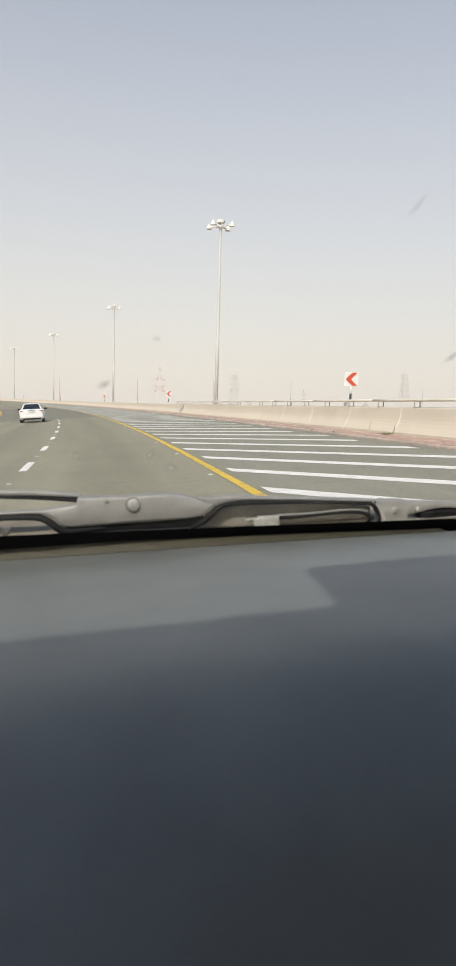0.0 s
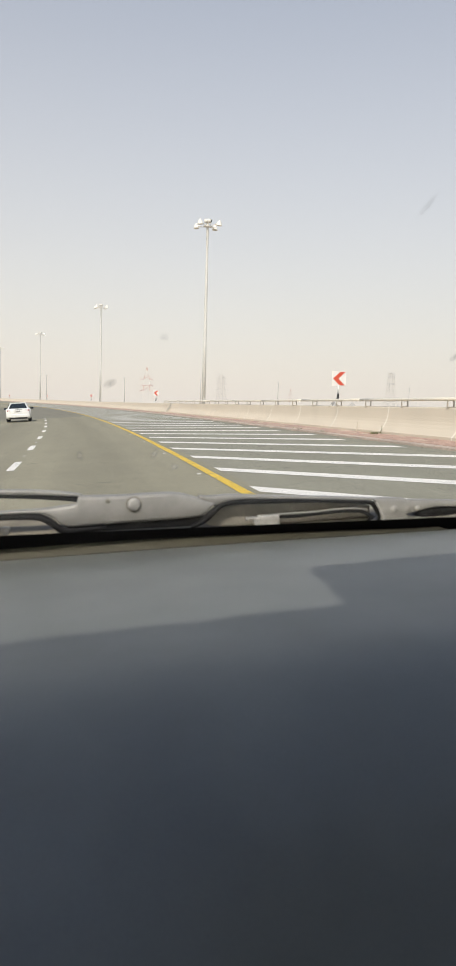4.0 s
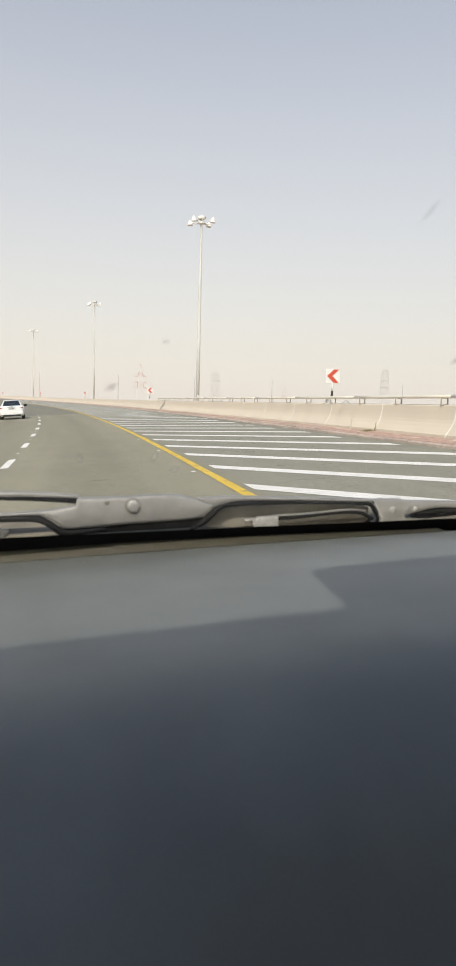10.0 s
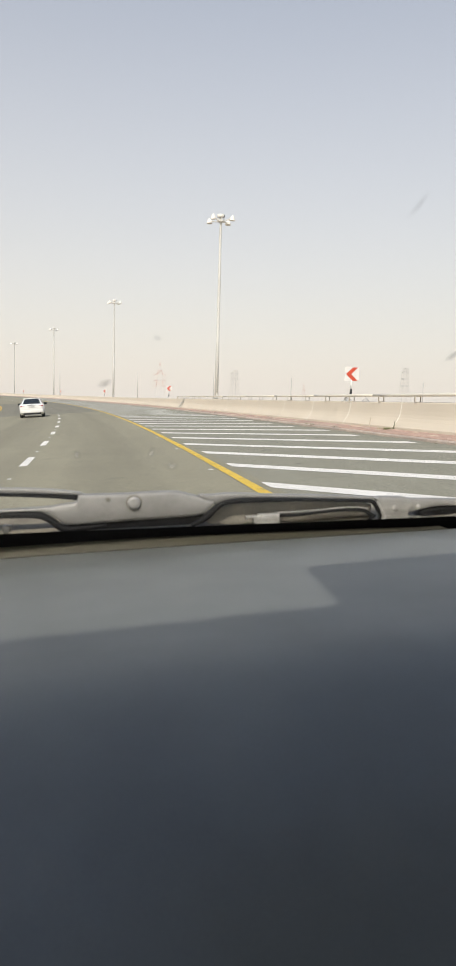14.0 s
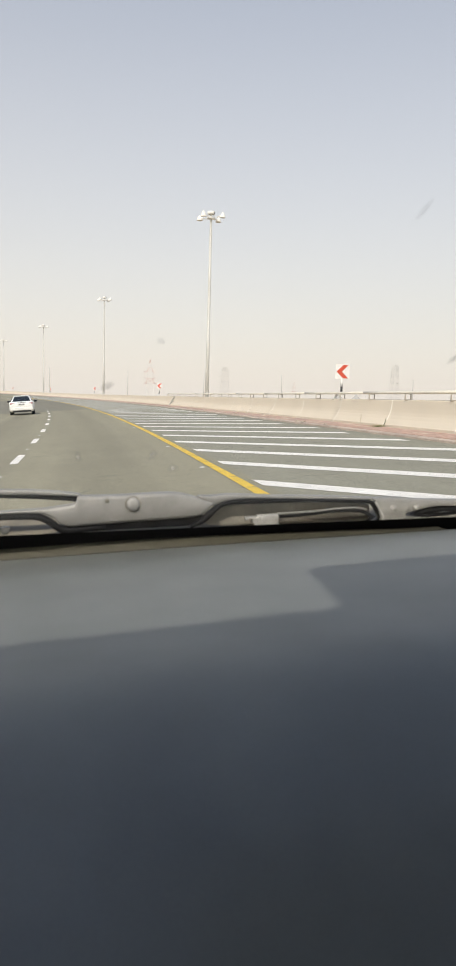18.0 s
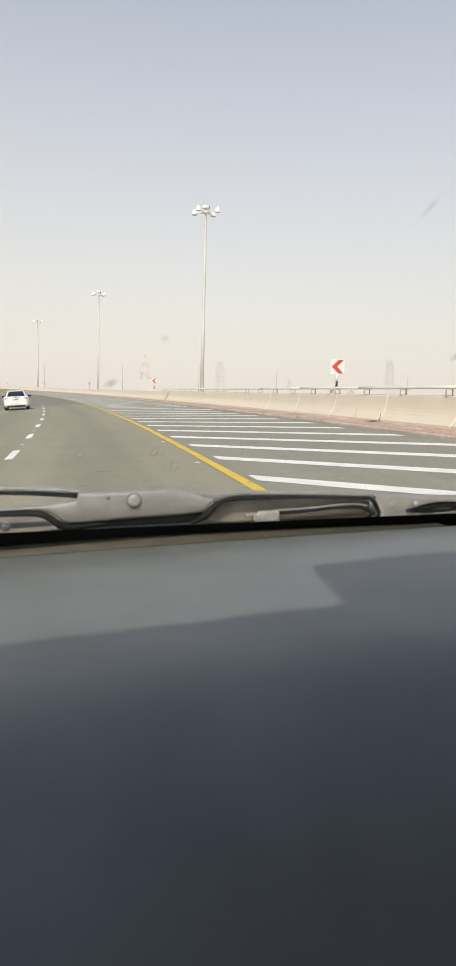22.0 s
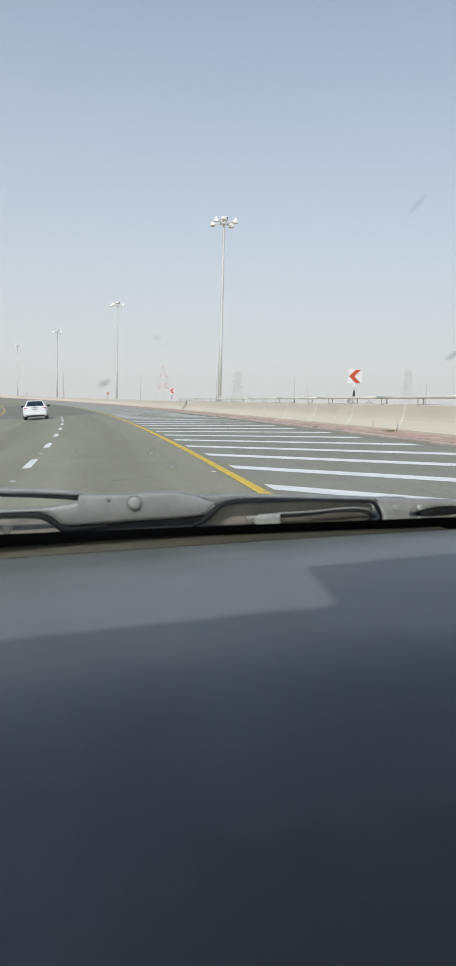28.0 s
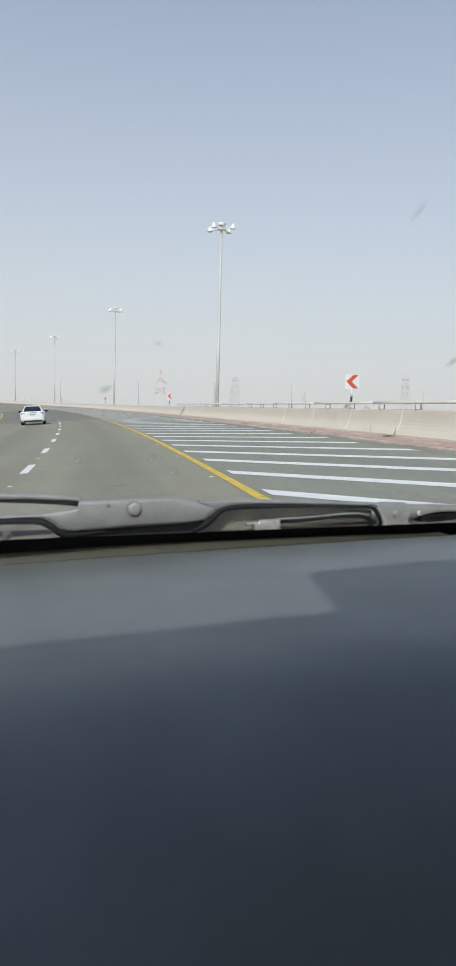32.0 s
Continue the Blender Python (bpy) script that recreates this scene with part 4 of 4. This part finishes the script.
    stick.matrix_world = road_frame(20.8, KERB + 0.5, 0.072)
    weed = thing("weed", "low olive-green weed with a raised twig against the barrier foot", "weed")
    weed.matrix_world = road_frame(19.6, FOOT - 0.16, 0.085) @ Matrix.Scale(0.85, 4)
    for i in range(110):
        twig = i < 26
        if twig:  # leaves up the raised twig
            t = i / 26
            base = Vector((0.17 + 0.05 * t, 0.02 * math.sin(9 * t), 0.03 + 0.23 * t))
            r, h = rnd.uniform(0.03, 0.06) * (1.2 - 0.7 * t), rnd.uniform(0.01, 0.04)
        else:
            base = Vector((rnd.gauss(-0.02, 0.13), rnd.gauss(0, 0.06), 0.0))
            r, h = rnd.uniform(0.03, 0.075), rnd.uniform(0.02, 0.085)
        a, w = rnd.uniform(0, 6.28), rnd.uniform(0.008, 0.015)
        c, sn = math.cos(a), math.sin(a)
        bm = bmesh.new()
        v = [bm.verts.new(base + Vector(p)) for p in ((-w * sn * 0.4, w * c * 0.4, 0), (w * sn * 0.4, -w * c * 0.4, 0), (r * 0.6 * c + w * sn, r * 0.6 * sn - w * c, h), (r * 0.6 * c - w * sn, r * 0.6 * sn + w * c, h), (r * c, r * sn, h * 0.8))]
        bm.faces.new((v[0], v[1], v[2], v[3]))
        bm.faces.new((v[3], v[2], v[4]))
        part("leaf", bm, WEED, weed)
    part("twig", tube([(0.13, 0, 0.0), (0.18, 0.01, 0.12), (0.22, 0.0, 0.27)], [0.006, 0.005, 0.002], 6), RUBBLE, weed, "thin dry twig")


build_debris()


# ---- the car that carries the viewer: dashboard, windscreen, wiper, cabin ----
own = thing("car", "dark grey car interior seen over its dashboard", "car", m=CAR)


def dash_edge(u):
    """How far ahead the dashboard's front edge lies, at u to the right."""
    return 1.075 - 0.115 * u


def dash_height(u, v):
    near = max(0.0, 0.62 - v)
    return -0.232 + 0.01 * math.sin((v - 0.3) * 2.2) - near * near * 1.15 - 0.012 * (u - 0.2) ** 2


def build_dash():
    nu, nv = 48, 40
    verts, faces = [], []
    for j in range(nv + 1):
        for i in range(nu + 1):
            u = -0.85 + 1.75 * i / nu
            v = 0.02 + (dash_edge(u) - 0.02) * j / nv
            verts.append((u, v, dash_height(u, v)))
    w = nu + 1
    for j in range(nv):
        for i in range(nu):
            faces.append((j * w + i, j * w + i + 1, (j + 1) * w + i + 1, (j + 1) * w + i))
    n = len(verts)
    for i in range(nu + 1):
        verts.append((-0.85 + 1.75 * i / nu, 0.0, -0.62))
    for i in range(nu):
        faces.append((n + i, n + i + 1, i + 1, i))
    pad = part("dash_pad", raw_mesh(verts, faces, DASH, smooth=True), DASH, own, "soft grained charcoal dashboard top")
    # raised olive strip at the far edge, widest in the middle of the car and running out to the right
    verts, faces = [], []
    n = 40
    for i in range(n + 1):
        u = -0.85 + 1.36 * i / n
        g = max(0.0, min(1.0, (0.46 - u) / 0.42))
        v = dash_edge(u)
        z = dash_height(u, v)
        verts += [(u, v - 0.002, z + 0.001), (u, v + 0.012, z + 0.0135 * g), (u, v + 0.03, z + 0.022 * g), (u, v + 0.05, z - 0.03)]
    for i in range(n):
        for k in range(3):
            a = i * 4 + k
            faces.append((a, a + 4, a + 5, a + 1))
    part("olive_strip", raw_mesh(verts, faces, DASH_STRIP, smooth=True), DASH_STRIP, pad, "olive strip along the dashboard's far edge")


build_dash()


def screen_at(u, k):
    """A place on the windscreen: k is 0 at its foot and 1 at the roof."""
    v0 = dash_edge(u) + 0.07
    return Vector((u, v0 - (v0 - 0.15) * k + 0.03 * math.sin(math.pi * k), -0.245 + 0.69 * k))


def build_screen():
    nu, nk, th = 20, 16, 0.005
    verts, faces = [], []
    w = nu + 1
    for layer in (0, 1):
        for j in range(nk + 1):
            for i in range(nu + 1):
                p = screen_at(-0.85 + 1.75 * i / nu, j / nk)
                verts.append((p.x, p.y + th * layer, p.z + th * layer))
    m = w * (nk + 1)
    for j in range(nk):
        for i in range(nu):
            a = j * w + i
            faces.append((a, a + 1, a + w + 1, a + w))
            faces.append((m + a, m + a + w, m + a + w + 1, m + a + 1))
    for i in range(nu):
        faces.append((i, m + i, m + i + 1, i + 1))
        a = nk * w + i
        faces.append((a, a + 1, m + a + 1, m + a))
    for j in range(nk):
        a = j * w
        faces.append((a, a + w, m + a + w, m + a))
        a = j * w + nu
        faces.append((a, m + a, m + a + w, a + w))
    screen = part("windscreen", raw_mesh(verts, faces, GLASS, smooth=True), GLASS, own, "slightly dirty curved windscreen")
    screen.visible_shadow = False
    # black border at the foot of the glass
    verts, faces = [], []
    for i in range(nu + 1):
        u = -0.85 + 1.75 * i / nu
        top = 0.088 - 0.052 * u
        for k in (-0.03, top * 0.5, top):
            p = screen_at(u, k)
            verts.append((p.x, p.y - 0.004, p.z - 0.004))
    for i in range(nu):
        for k in range(2):
            a = i * 3 + k
            faces.append((a, a + 3, a + 4, a + 1))
    part("glass_border", raw_mesh(verts, faces, FRIT, smooth=True), FRIT, screen, "black ceramic border of the glass")
    return screen


screen = build_screen()


def build_specks(screen):
    """Dried specks on the outside of the glass: u, k, length, width, lean, pale."""
    rnd = random.Random(3)
    for u, k, ln, wd, lean, pale in ((0.023, 0.367, 0.020, 0.013, -35, 0), (0.293, 0.556, 0.030, 0.008, -62, 2), (0.400, 0.380, 0.022, 0.012, -50, 0), (0.077, 0.426, 0.014, 0.010, 40, 2), (0.074, 0.242, 0.012, 0.026, 15, 1), (0.101, 0.213, 0.016, 0.020, -20, 1), (0.290, 0.303, 0.011, 0.028, 12, 2), (-0.016, 0.249, 0.010, 0.020, 0, 1)):
        bm = bmesh.new()
        n = 14
        ring = [bm.verts.new((ln * 0.5 * rnd.uniform(0.85, 1.1) * math.cos(2 * math.pi * i / n), 0, wd * 0.5 * rnd.uniform(0.85, 1.1) * math.sin(2 * math.pi * i / n))) for i in range(n)]
        bm.faces.new(ring)
        ob = part("speck", bm, (DIRT, SPLAT, FAINT)[pale], screen, ("dried insect speck on the glass", "pale dried splash on the glass", "faint smear on the glass")[pale])
        p = screen_at(u, k)
        ob.matrix_local = Matrix.Translation((p.x, p.y + 0.007, p.z + 0.007)) @ pose(0, 0, 0, 42, 0, 0) @ pose(0, 0, 0, 0, lean, 0)


build_specks(screen)


def loft(stations, depth, y=0.0, steps=4, upright=False):
    """A pressed strip with a domed face: stations of x, z and height, run through by a smooth line."""
    pts = [Vector(p) for p in stations]
    line = []
    for i in range(len(pts) - 1):
        p0, p1, p2, p3 = pts[max(i - 1, 0)], pts[i], pts[i + 1], pts[min(i + 2, len(pts) - 1)]
        for k in range(steps):
            t = k / steps
            line.append(0.5 * (2 * p1 + (p2 - p0) * t + (2 * p0 - 5 * p1 + 4 * p2 - p3) * t * t + (3 * p1 - p0 - 3 * p2 + p3) * t ** 3))
    line.append(pts[-1])
    bm = bmesh.new()
    rings = []
    for i, p in enumerate(line):
        d = line[min(i + 1, len(line) - 1)] - line[max(i - 1, 0)]
        d = Vector((1, 0)) if upright else Vector((d.x, d.y)).normalized()
        h = max(p.z, 0.0008) * 0.5
        rings.append([bm.verts.new((p.x - d.y * h * k, y - depth * f, p.y + d.x * h * k))
                      for k, f in ((1, -0.5), (1, 0.15), (0.93, 0.34), (0.72, 0.46), (0, 0.5), (-0.72, 0.46), (-0.93, 0.34), (-1, 0.15), (-1, -0.5))])
    n = len(rings[0])
    for r, q in zip(rings, rings[1:]):
        for k in range(n):
            bm.faces.new((r[k], r[(k + 1) % n], q[(k + 1) % n], q[k]))
    bm.faces.new(rings[0])
    bm.faces.new(rings[-1])
    return bm


def build_wiper():
    """The wiper at rest, 1.15 m ahead: x to the right, z up from eye height."""
    arm = part("wiper", loft([(-0.206, -0.1574, 0.0046), (-0.144, -0.1593, 0.004), (-0.0855, -0.1615, 0.007), (-0.066, -0.1656, 0.016), (-0.05, -0.1715, 0.031), (-0.031, -0.172, 0.0365), (-0.025, -0.1665, 0.0465), (-0.012, -0.167, 0.0465), (0.041, -0.1682, 0.0431), (0.088, -0.1689, 0.0429), (0.122, -0.1702, 0.0412), (0.141, -0.1726, 0.0364), (0.158, -0.175, 0.029), (0.169, -0.1755, 0.019), (0.18, -0.1715, 0.003)], 0.016, upright=True), WIPER_METAL, own, "worn grey pressed-steel wiper arm with a round bolt", smooth=True)
    arm.matrix_local = pose(0, 1.15, 0)
    # dark recess around the bolt, put in as a ring of darker colour
    part("gap_ring", lathe([(0.0128, 0.0), (0.0124, 0.0008), (0.0100, 0.0010)], 24, pose(0.0568, -0.0076, -0.1621, 90, 0, 0)), WEB_METAL, arm, "darker ring standing for the shaded gap around the bolt")
    part("bolt", lathe([(0.0104, 0.0), (0.0104, 0.002), (0.0098, 0.0032), (0.0084, 0.0046), (0.0062, 0.0053), (0.001, 0.0055)], 24, pose(0.0568, -0.0078, -0.1621, 90, 0, 0)), BOLT_METAL, arm, "round bolt head", smooth=True)
    part("rivet", lathe([(0.0036, 0.0), (0.0028, 0.0010), (0.001, 0.0013)], 14, pose(0.018, -0.0076, -0.1535, 90, 0, 0)), WEB_METAL, arm)
    # shadow side along the arm's bottom, put in as a black strip
    part("shade_skirt", loft([(-0.045, -0.1946, 0.0105), (0.038, -0.1955, 0.0115), (0.133, -0.1975, 0.014), (0.16, -0.196, 0.0125), (0.177, -0.1916, 0.003)], 0.008, 0.004), BLADE_AND_SHADE, arm, "shaded underside of the arm, put in as a black strip")
    # the blade to the left and the black edge of the arm under it
    part("blade_spine", loft([(-0.202, -0.1212, 0.0091), (-0.141, -0.1287, 0.0083), (-0.096, -0.1326, 0.0084), (-0.051, -0.1382, 0.0071), (-0.021, -0.143, 0.0043)], 0.01, 0.004), WIPER_METAL, arm, smooth=True)
    part("blade", loft([(-0.2025, -0.1281, 0.0046), (-0.1415, -0.1352, 0.0056), (-0.097, -0.1398, 0.0061), (-0.052, -0.1455, 0.0066), (-0.026, -0.1495, 0.0076)], 0.008, 0.006), BLADE_AND_SHADE, arm, "black wiper blade rubber", smooth=True)
    part("arm_edge", loft([(-0.206, -0.1643, 0.0092), (-0.144, -0.1657, 0.0093), (-0.092, -0.1695, 0.0095), (-0.073, -0.1775, 0.0098), (-0.059, -0.1895, 0.01), (-0.049, -0.1942, 0.01), (-0.033, -0.1955, 0.009), (0.013, -0.1936, 0.005)], 0.012, -0.002), BLADE_AND_SHADE, arm, smooth=True)
    part("clip", loft([(-0.1445, -0.191, 0.011), (-0.138, -0.19, 0.013), (-0.132, -0.1865, 0.004)], 0.008, 0.02), CLIP_METAL, arm, "pale metal clip", smooth=True)
    # the bridge to the right with its inner spring, clip and hinge block
    part("bridge", loft([(0.158, -0.1585, 0.003), (0.18, -0.167, 0.0162), (0.196, -0.1657, 0.0142), (0.209, -0.1645, 0.0112), (0.234, -0.1654, 0.0084), (0.284, -0.1701, 0.006), (0.335, -0.1746, 0.006), (0.397, -0.181, 0.0061), (0.439, -0.1853, 0.005), (0.452, -0.1862, 0.003)], 0.012, 0.001), WIPER_METAL, arm, "dusty grey wiper bridge", smooth=True)
    # the bridge's shaded underside, drawn as a black strip
    part("bridge_shade_edge", loft([(0.1436, -0.205, 0.005), (0.162, -0.198, 0.0085), (0.1755, -0.188, 0.0095), (0.1875, -0.1785, 0.008), (0.202, -0.173, 0.0068), (0.234, -0.1726, 0.0079), (0.284, -0.1758, 0.0064), (0.335, -0.1796, 0.005), (0.397, -0.1858, 0.0046), (0.437, -0.1905, 0.0055), (0.4455, -0.1945, 0.0062), (0.4515, -0.204, 0.0068), (0.4585, -0.217, 0.0065)], 0.012, -0.003), BLADE_AND_SHADE, arm, smooth=True)
    part("bridge_web", loft([(0.17, -0.205, 0.004), (0.195, -0.197, 0.03), (0.234, -0.1945, 0.037), (0.3, -0.1965, 0.035), (0.37, -0.2, 0.03), (0.42, -0.204, 0.024), (0.444, -0.207, 0.018)], 0.006, 0.014), WEB_METAL, arm, "dusty inner web of the bridge", smooth=True)
    part("spring", loft([(0.2784, -0.2011, 0.005), (0.313, -0.2028, 0.0047), (0.344, -0.2022, 0.0046), (0.38, -0.2012, 0.0046), (0.41, -0.2025, 0.0048), (0.428, -0.2058, 0.0056), (0.438, -0.212, 0.006), (0.45, -0.2195, 0.0055)], 0.006, -0.003), BLADE_AND_SHADE, arm, smooth=True)
    part("spring_rim", loft([(0.279, -0.197, 0.0028), (0.344, -0.1985, 0.0028), (0.38, -0.1975, 0.003), (0.414, -0.1985, 0.0026), (0.436, -0.2033, 0.0022)], 0.005, -0.001), WIPER_METAL, arm, smooth=True)
    part("clip", loft([(0.2302, -0.2, 0.0058), (0.242, -0.1992, 0.005), (0.248, -0.2035, 0.017), (0.265, -0.2045, 0.018), (0.284, -0.205, 0.018)], 0.01, -0.007), CLIP_METAL, arm, "dusty metal clip", smooth=True)
    part("hinge_block", loft([(0.444, -0.1858, 0.002), (0.4505, -0.189, 0.010), (0.456, -0.2, 0.033), (0.47, -0.2012, 0.033), (0.4916, -0.203, 0.0328), (0.4985, -0.2022, 0.028), (0.505, -0.2, 0.015)], 0.016, -0.005, upright=True), HINGE_METAL, arm, "grey hinge block", smooth=True)
    part("block_rim", loft([(0.447, -0.19, 0.004), (0.452, -0.198, 0.0045), (0.457, -0.2095, 0.0045), (0.4605, -0.215, 0.003)], 0.007, -0.0095), BOLT_METAL, arm, smooth=True)
    part("bolt", lathe([(0.0062, 0.0), (0.0058, 0.0012), (0.0035, 0.002), (0.001, 0.0023)], 16, pose(0.477, -0.0125, -0.2033, 90, 0, 0)), HINGE_METAL, arm, smooth=True)
    part("rod", loft([(0.5, -0.2025, 0.025), (0.525, -0.2016, 0.0185), (0.546, -0.201, 0.0137), (0.568, -0.202, 0.0113), (0.591, -0.2042, 0.0115), (0.669, -0.2131, 0.0116)], 0.012, -0.002), WIPER_METAL, arm, smooth=True)
    part("rod_edge", loft([(0.513, -0.2207, 0.006), (0.529, -0.2155, 0.009), (0.546, -0.2138, 0.0098), (0.568, -0.2134, 0.0095), (0.591, -0.2153, 0.0092), (0.669, -0.2248, 0.0095)], 0.01, 0.001), BLADE_AND_SHADE, arm, smooth=True)
    part("rod_under", loft([(0.511, -0.2265, 0.006), (0.54, -0.227, 0.012), (0.59, -0.229, 0.017), (0.669, -0.237, 0.017)], 0.006, 0.008), WEB_METAL, arm, smooth=True)
    # paler nub that stands for the highlight on the rod's rounded start
    part("highlight_nub", lathe([(0.005, 0.0), (0.004, 0.003), (0.001, 0.004)], 12, pose(0.518, -0.008, -0.2055, 90, 0, 0)), CLIP_METAL, arm, smooth=True)


build_wiper()


def build_cabin():
    # plastic cowl under the wiper, outside the glass
    verts, faces, n = [], [], 30
    for i in range(n + 1):
        u = -0.85 + 1.75 * i / n
        v = dash_edge(u)
        c = -0.187 - 0.048 * u
        verts += [(u, v + 0.085, -0.25), (u, v + 0.12, c - 0.014), (u, v + 0.17, c), (u, v + 0.24, c - 0.012), (u, v + 0.30, -0.40)]
    for i in range(n):
        for k in range(4):
            a = i * 5 + k
            faces.append((a, a + 5, a + 6, a + 1))
    part("cowl", raw_mesh(verts, faces, COWL, smooth=True), COWL, own, "dusty plastic cowl panel under the wiper")
    bonnet = [(1.38, -0.34), (1.55, -0.315), (2.1, -0.40), (2.45, -0.56), (2.55, -0.78), (2.5, -0.95), (1.2, -0.95), (1.2, -0.42)]
    b2 = prism(bonnet, 1.7, Matrix.Translation((0.875, 0, 0)) @ pose(0, 0, 0, 0, 0, 90), bevel=0.03)
    part("bonnet", b2, CAR_WHITE, own)
    part("roof", box(1.75, 2.1, 0.04, (0.025, -1.02, 0.475), 0.015), HEADLINER, own)
    part("header", box(1.75, 0.09, 0.05, (0.025, 0.072, 0.455), 0.02), HEADLINER, own)
    # unseen flap along the glass, added only to cast shade on the dashboard's right
    shade_flap = prism([(0.0, -0.165), (0.012, -0.178), (0.48, -0.178), (0.50, -0.16), (0.50, 0.21), (0.485, 0.225), (0.0, 0.225)], 0.018, bevel=0.004)
    for vert in shade_flap.verts:
        vert.co.x -= 0.075 * (vert.co.z + 0.17) / 0.34
    part("unseen_shade_flap", shade_flap, HEADLINER, own, "unseen grey flap added to shade the dashboard").matrix_local = pose(0.076, 0.305, 0.338, 57, 0, 0)
    part("rear_wall", box(1.75, 0.05, 1.6, (0.025, -2.0, -0.33), 0.01), CABIN, own)
    part("floor_pan", box(1.75, 3.1, 0.04, (0.025, -0.45, -0.86), 0.01), CABIN, own)
    part("bulkhead", box(1.75, 0.05, 0.5, (0.025, 1.10, -0.60), 0.01), CABIN, own)
    for u in (-0.87, 0.92):
        part("door", box(0.05, 3.1, 0.62, (u, -0.45, -0.55), 0.01), CABIN, own)
        part("rear_pillar", box(0.05, 0.9, 0.72, (u, -1.55, 0.1), 0.01), CABIN, own)
        part("sill", box(0.08, 2.4, 0.14, (u, -0.3, -0.88), 0.03), CABIN, own)
        for v in (1.75, -1.25):
            tyre = part("wheel", lathe([(0.20, -0.11), (0.31, -0.11), (0.335, -0.08), (0.335, 0.08), (0.31, 0.11), (0.20, 0.11)], 24), RUBBER, own)
            tyre.matrix_local = pose(u * 0.88, v, -0.985, 0, 90, 0)
            part("rim", lathe([(0.205, -0.10), (0.205, 0.10), (0.06, 0.115)], 18), CHROME, tyre)
        part("screen_pillar", tube([(u, 1.12, -0.26), (u, 0.68, 0.12), (u, 0.15, 0.45)], 0.035, 8), CABIN, own)


build_cabin()


def build_drifts():
    """Blown sand lying in thin streaks on the block paving."""
    rnd = random.Random(77)
    bm = bmesh.new()
    for i in range(46):
        s = 11.5 + 58 * (i + rnd.random()) / 46
        off = KERB + rnd.uniform(0.16, 0.62)
        m = road_frame(s, off, 0.0735 + 0.0275 * (off - KERB - 0.1) + 0.006, upright=False)
        long, wide = rnd.uniform(0.18, 0.75), rnd.uniform(0.03, 0.10)
        mid = bm.verts.new(m @ Vector((0, 0, rnd.uniform(0.005, 0.012))))
        rim = []
        for k in range(12):
            a = 2 * math.pi * k / 12
            j = rnd.uniform(0.6, 1.15)
            rim.append(bm.verts.new(m @ Vector((wide * j * math.cos(a), long * j * math.sin(a), -0.004))))
        for k in range(12):
            bm.faces.new((mid, rim[k], rim[(k + 1) % 12]))
    ob = new("sand_drift", mesh_of(bm, DRIFT, True))
    tagged(ob, "thin pale sand streaks blown over the block paving", "sand", kind="stuff")


build_drifts()


# ---- single block pavers on the stretch just ahead ----
PAVER = material("red_block_paver", (0.53, 0.37, 0.30), 0.9, vary=0.10, scale=9, fine=60, bump=0.3, obj_random=0.13)


def build_pavers():
    rnd = random.Random(31)
    bm = bmesh.new()
    bmesh.ops.create_cube(bm, size=1)
    for v in bm.verts:
        k = 0.94 if v.co.z > 0 else 1.0
        v.co = Vector((v.co.x * 0.097 * k, v.co.y * 0.194 * k, v.co.z * 0.03))
    mesh = mesh_of(bm, PAVER)
    rows = 6
    for j in range(50):
        for i in range(rows):
            s, off = 12.6 + 0.2 * j + 0.1 * (i % 2), KERB + 0.163 + 0.1 * i
            ob = part("paver", mesh, PAVER, walkway)
            ob.matrix_world = road_frame(s, off, 0.0735 + 0.0275 * (off - KERB - 0.1) - 0.01 + rnd.uniform(-0.0015, 0.0025), upright=False) @ pose(0, 0, 0, rnd.uniform(-0.6, 0.6), rnd.uniform(-0.8, 0.8), rnd.uniform(-0.7, 0.7))


build_pavers()
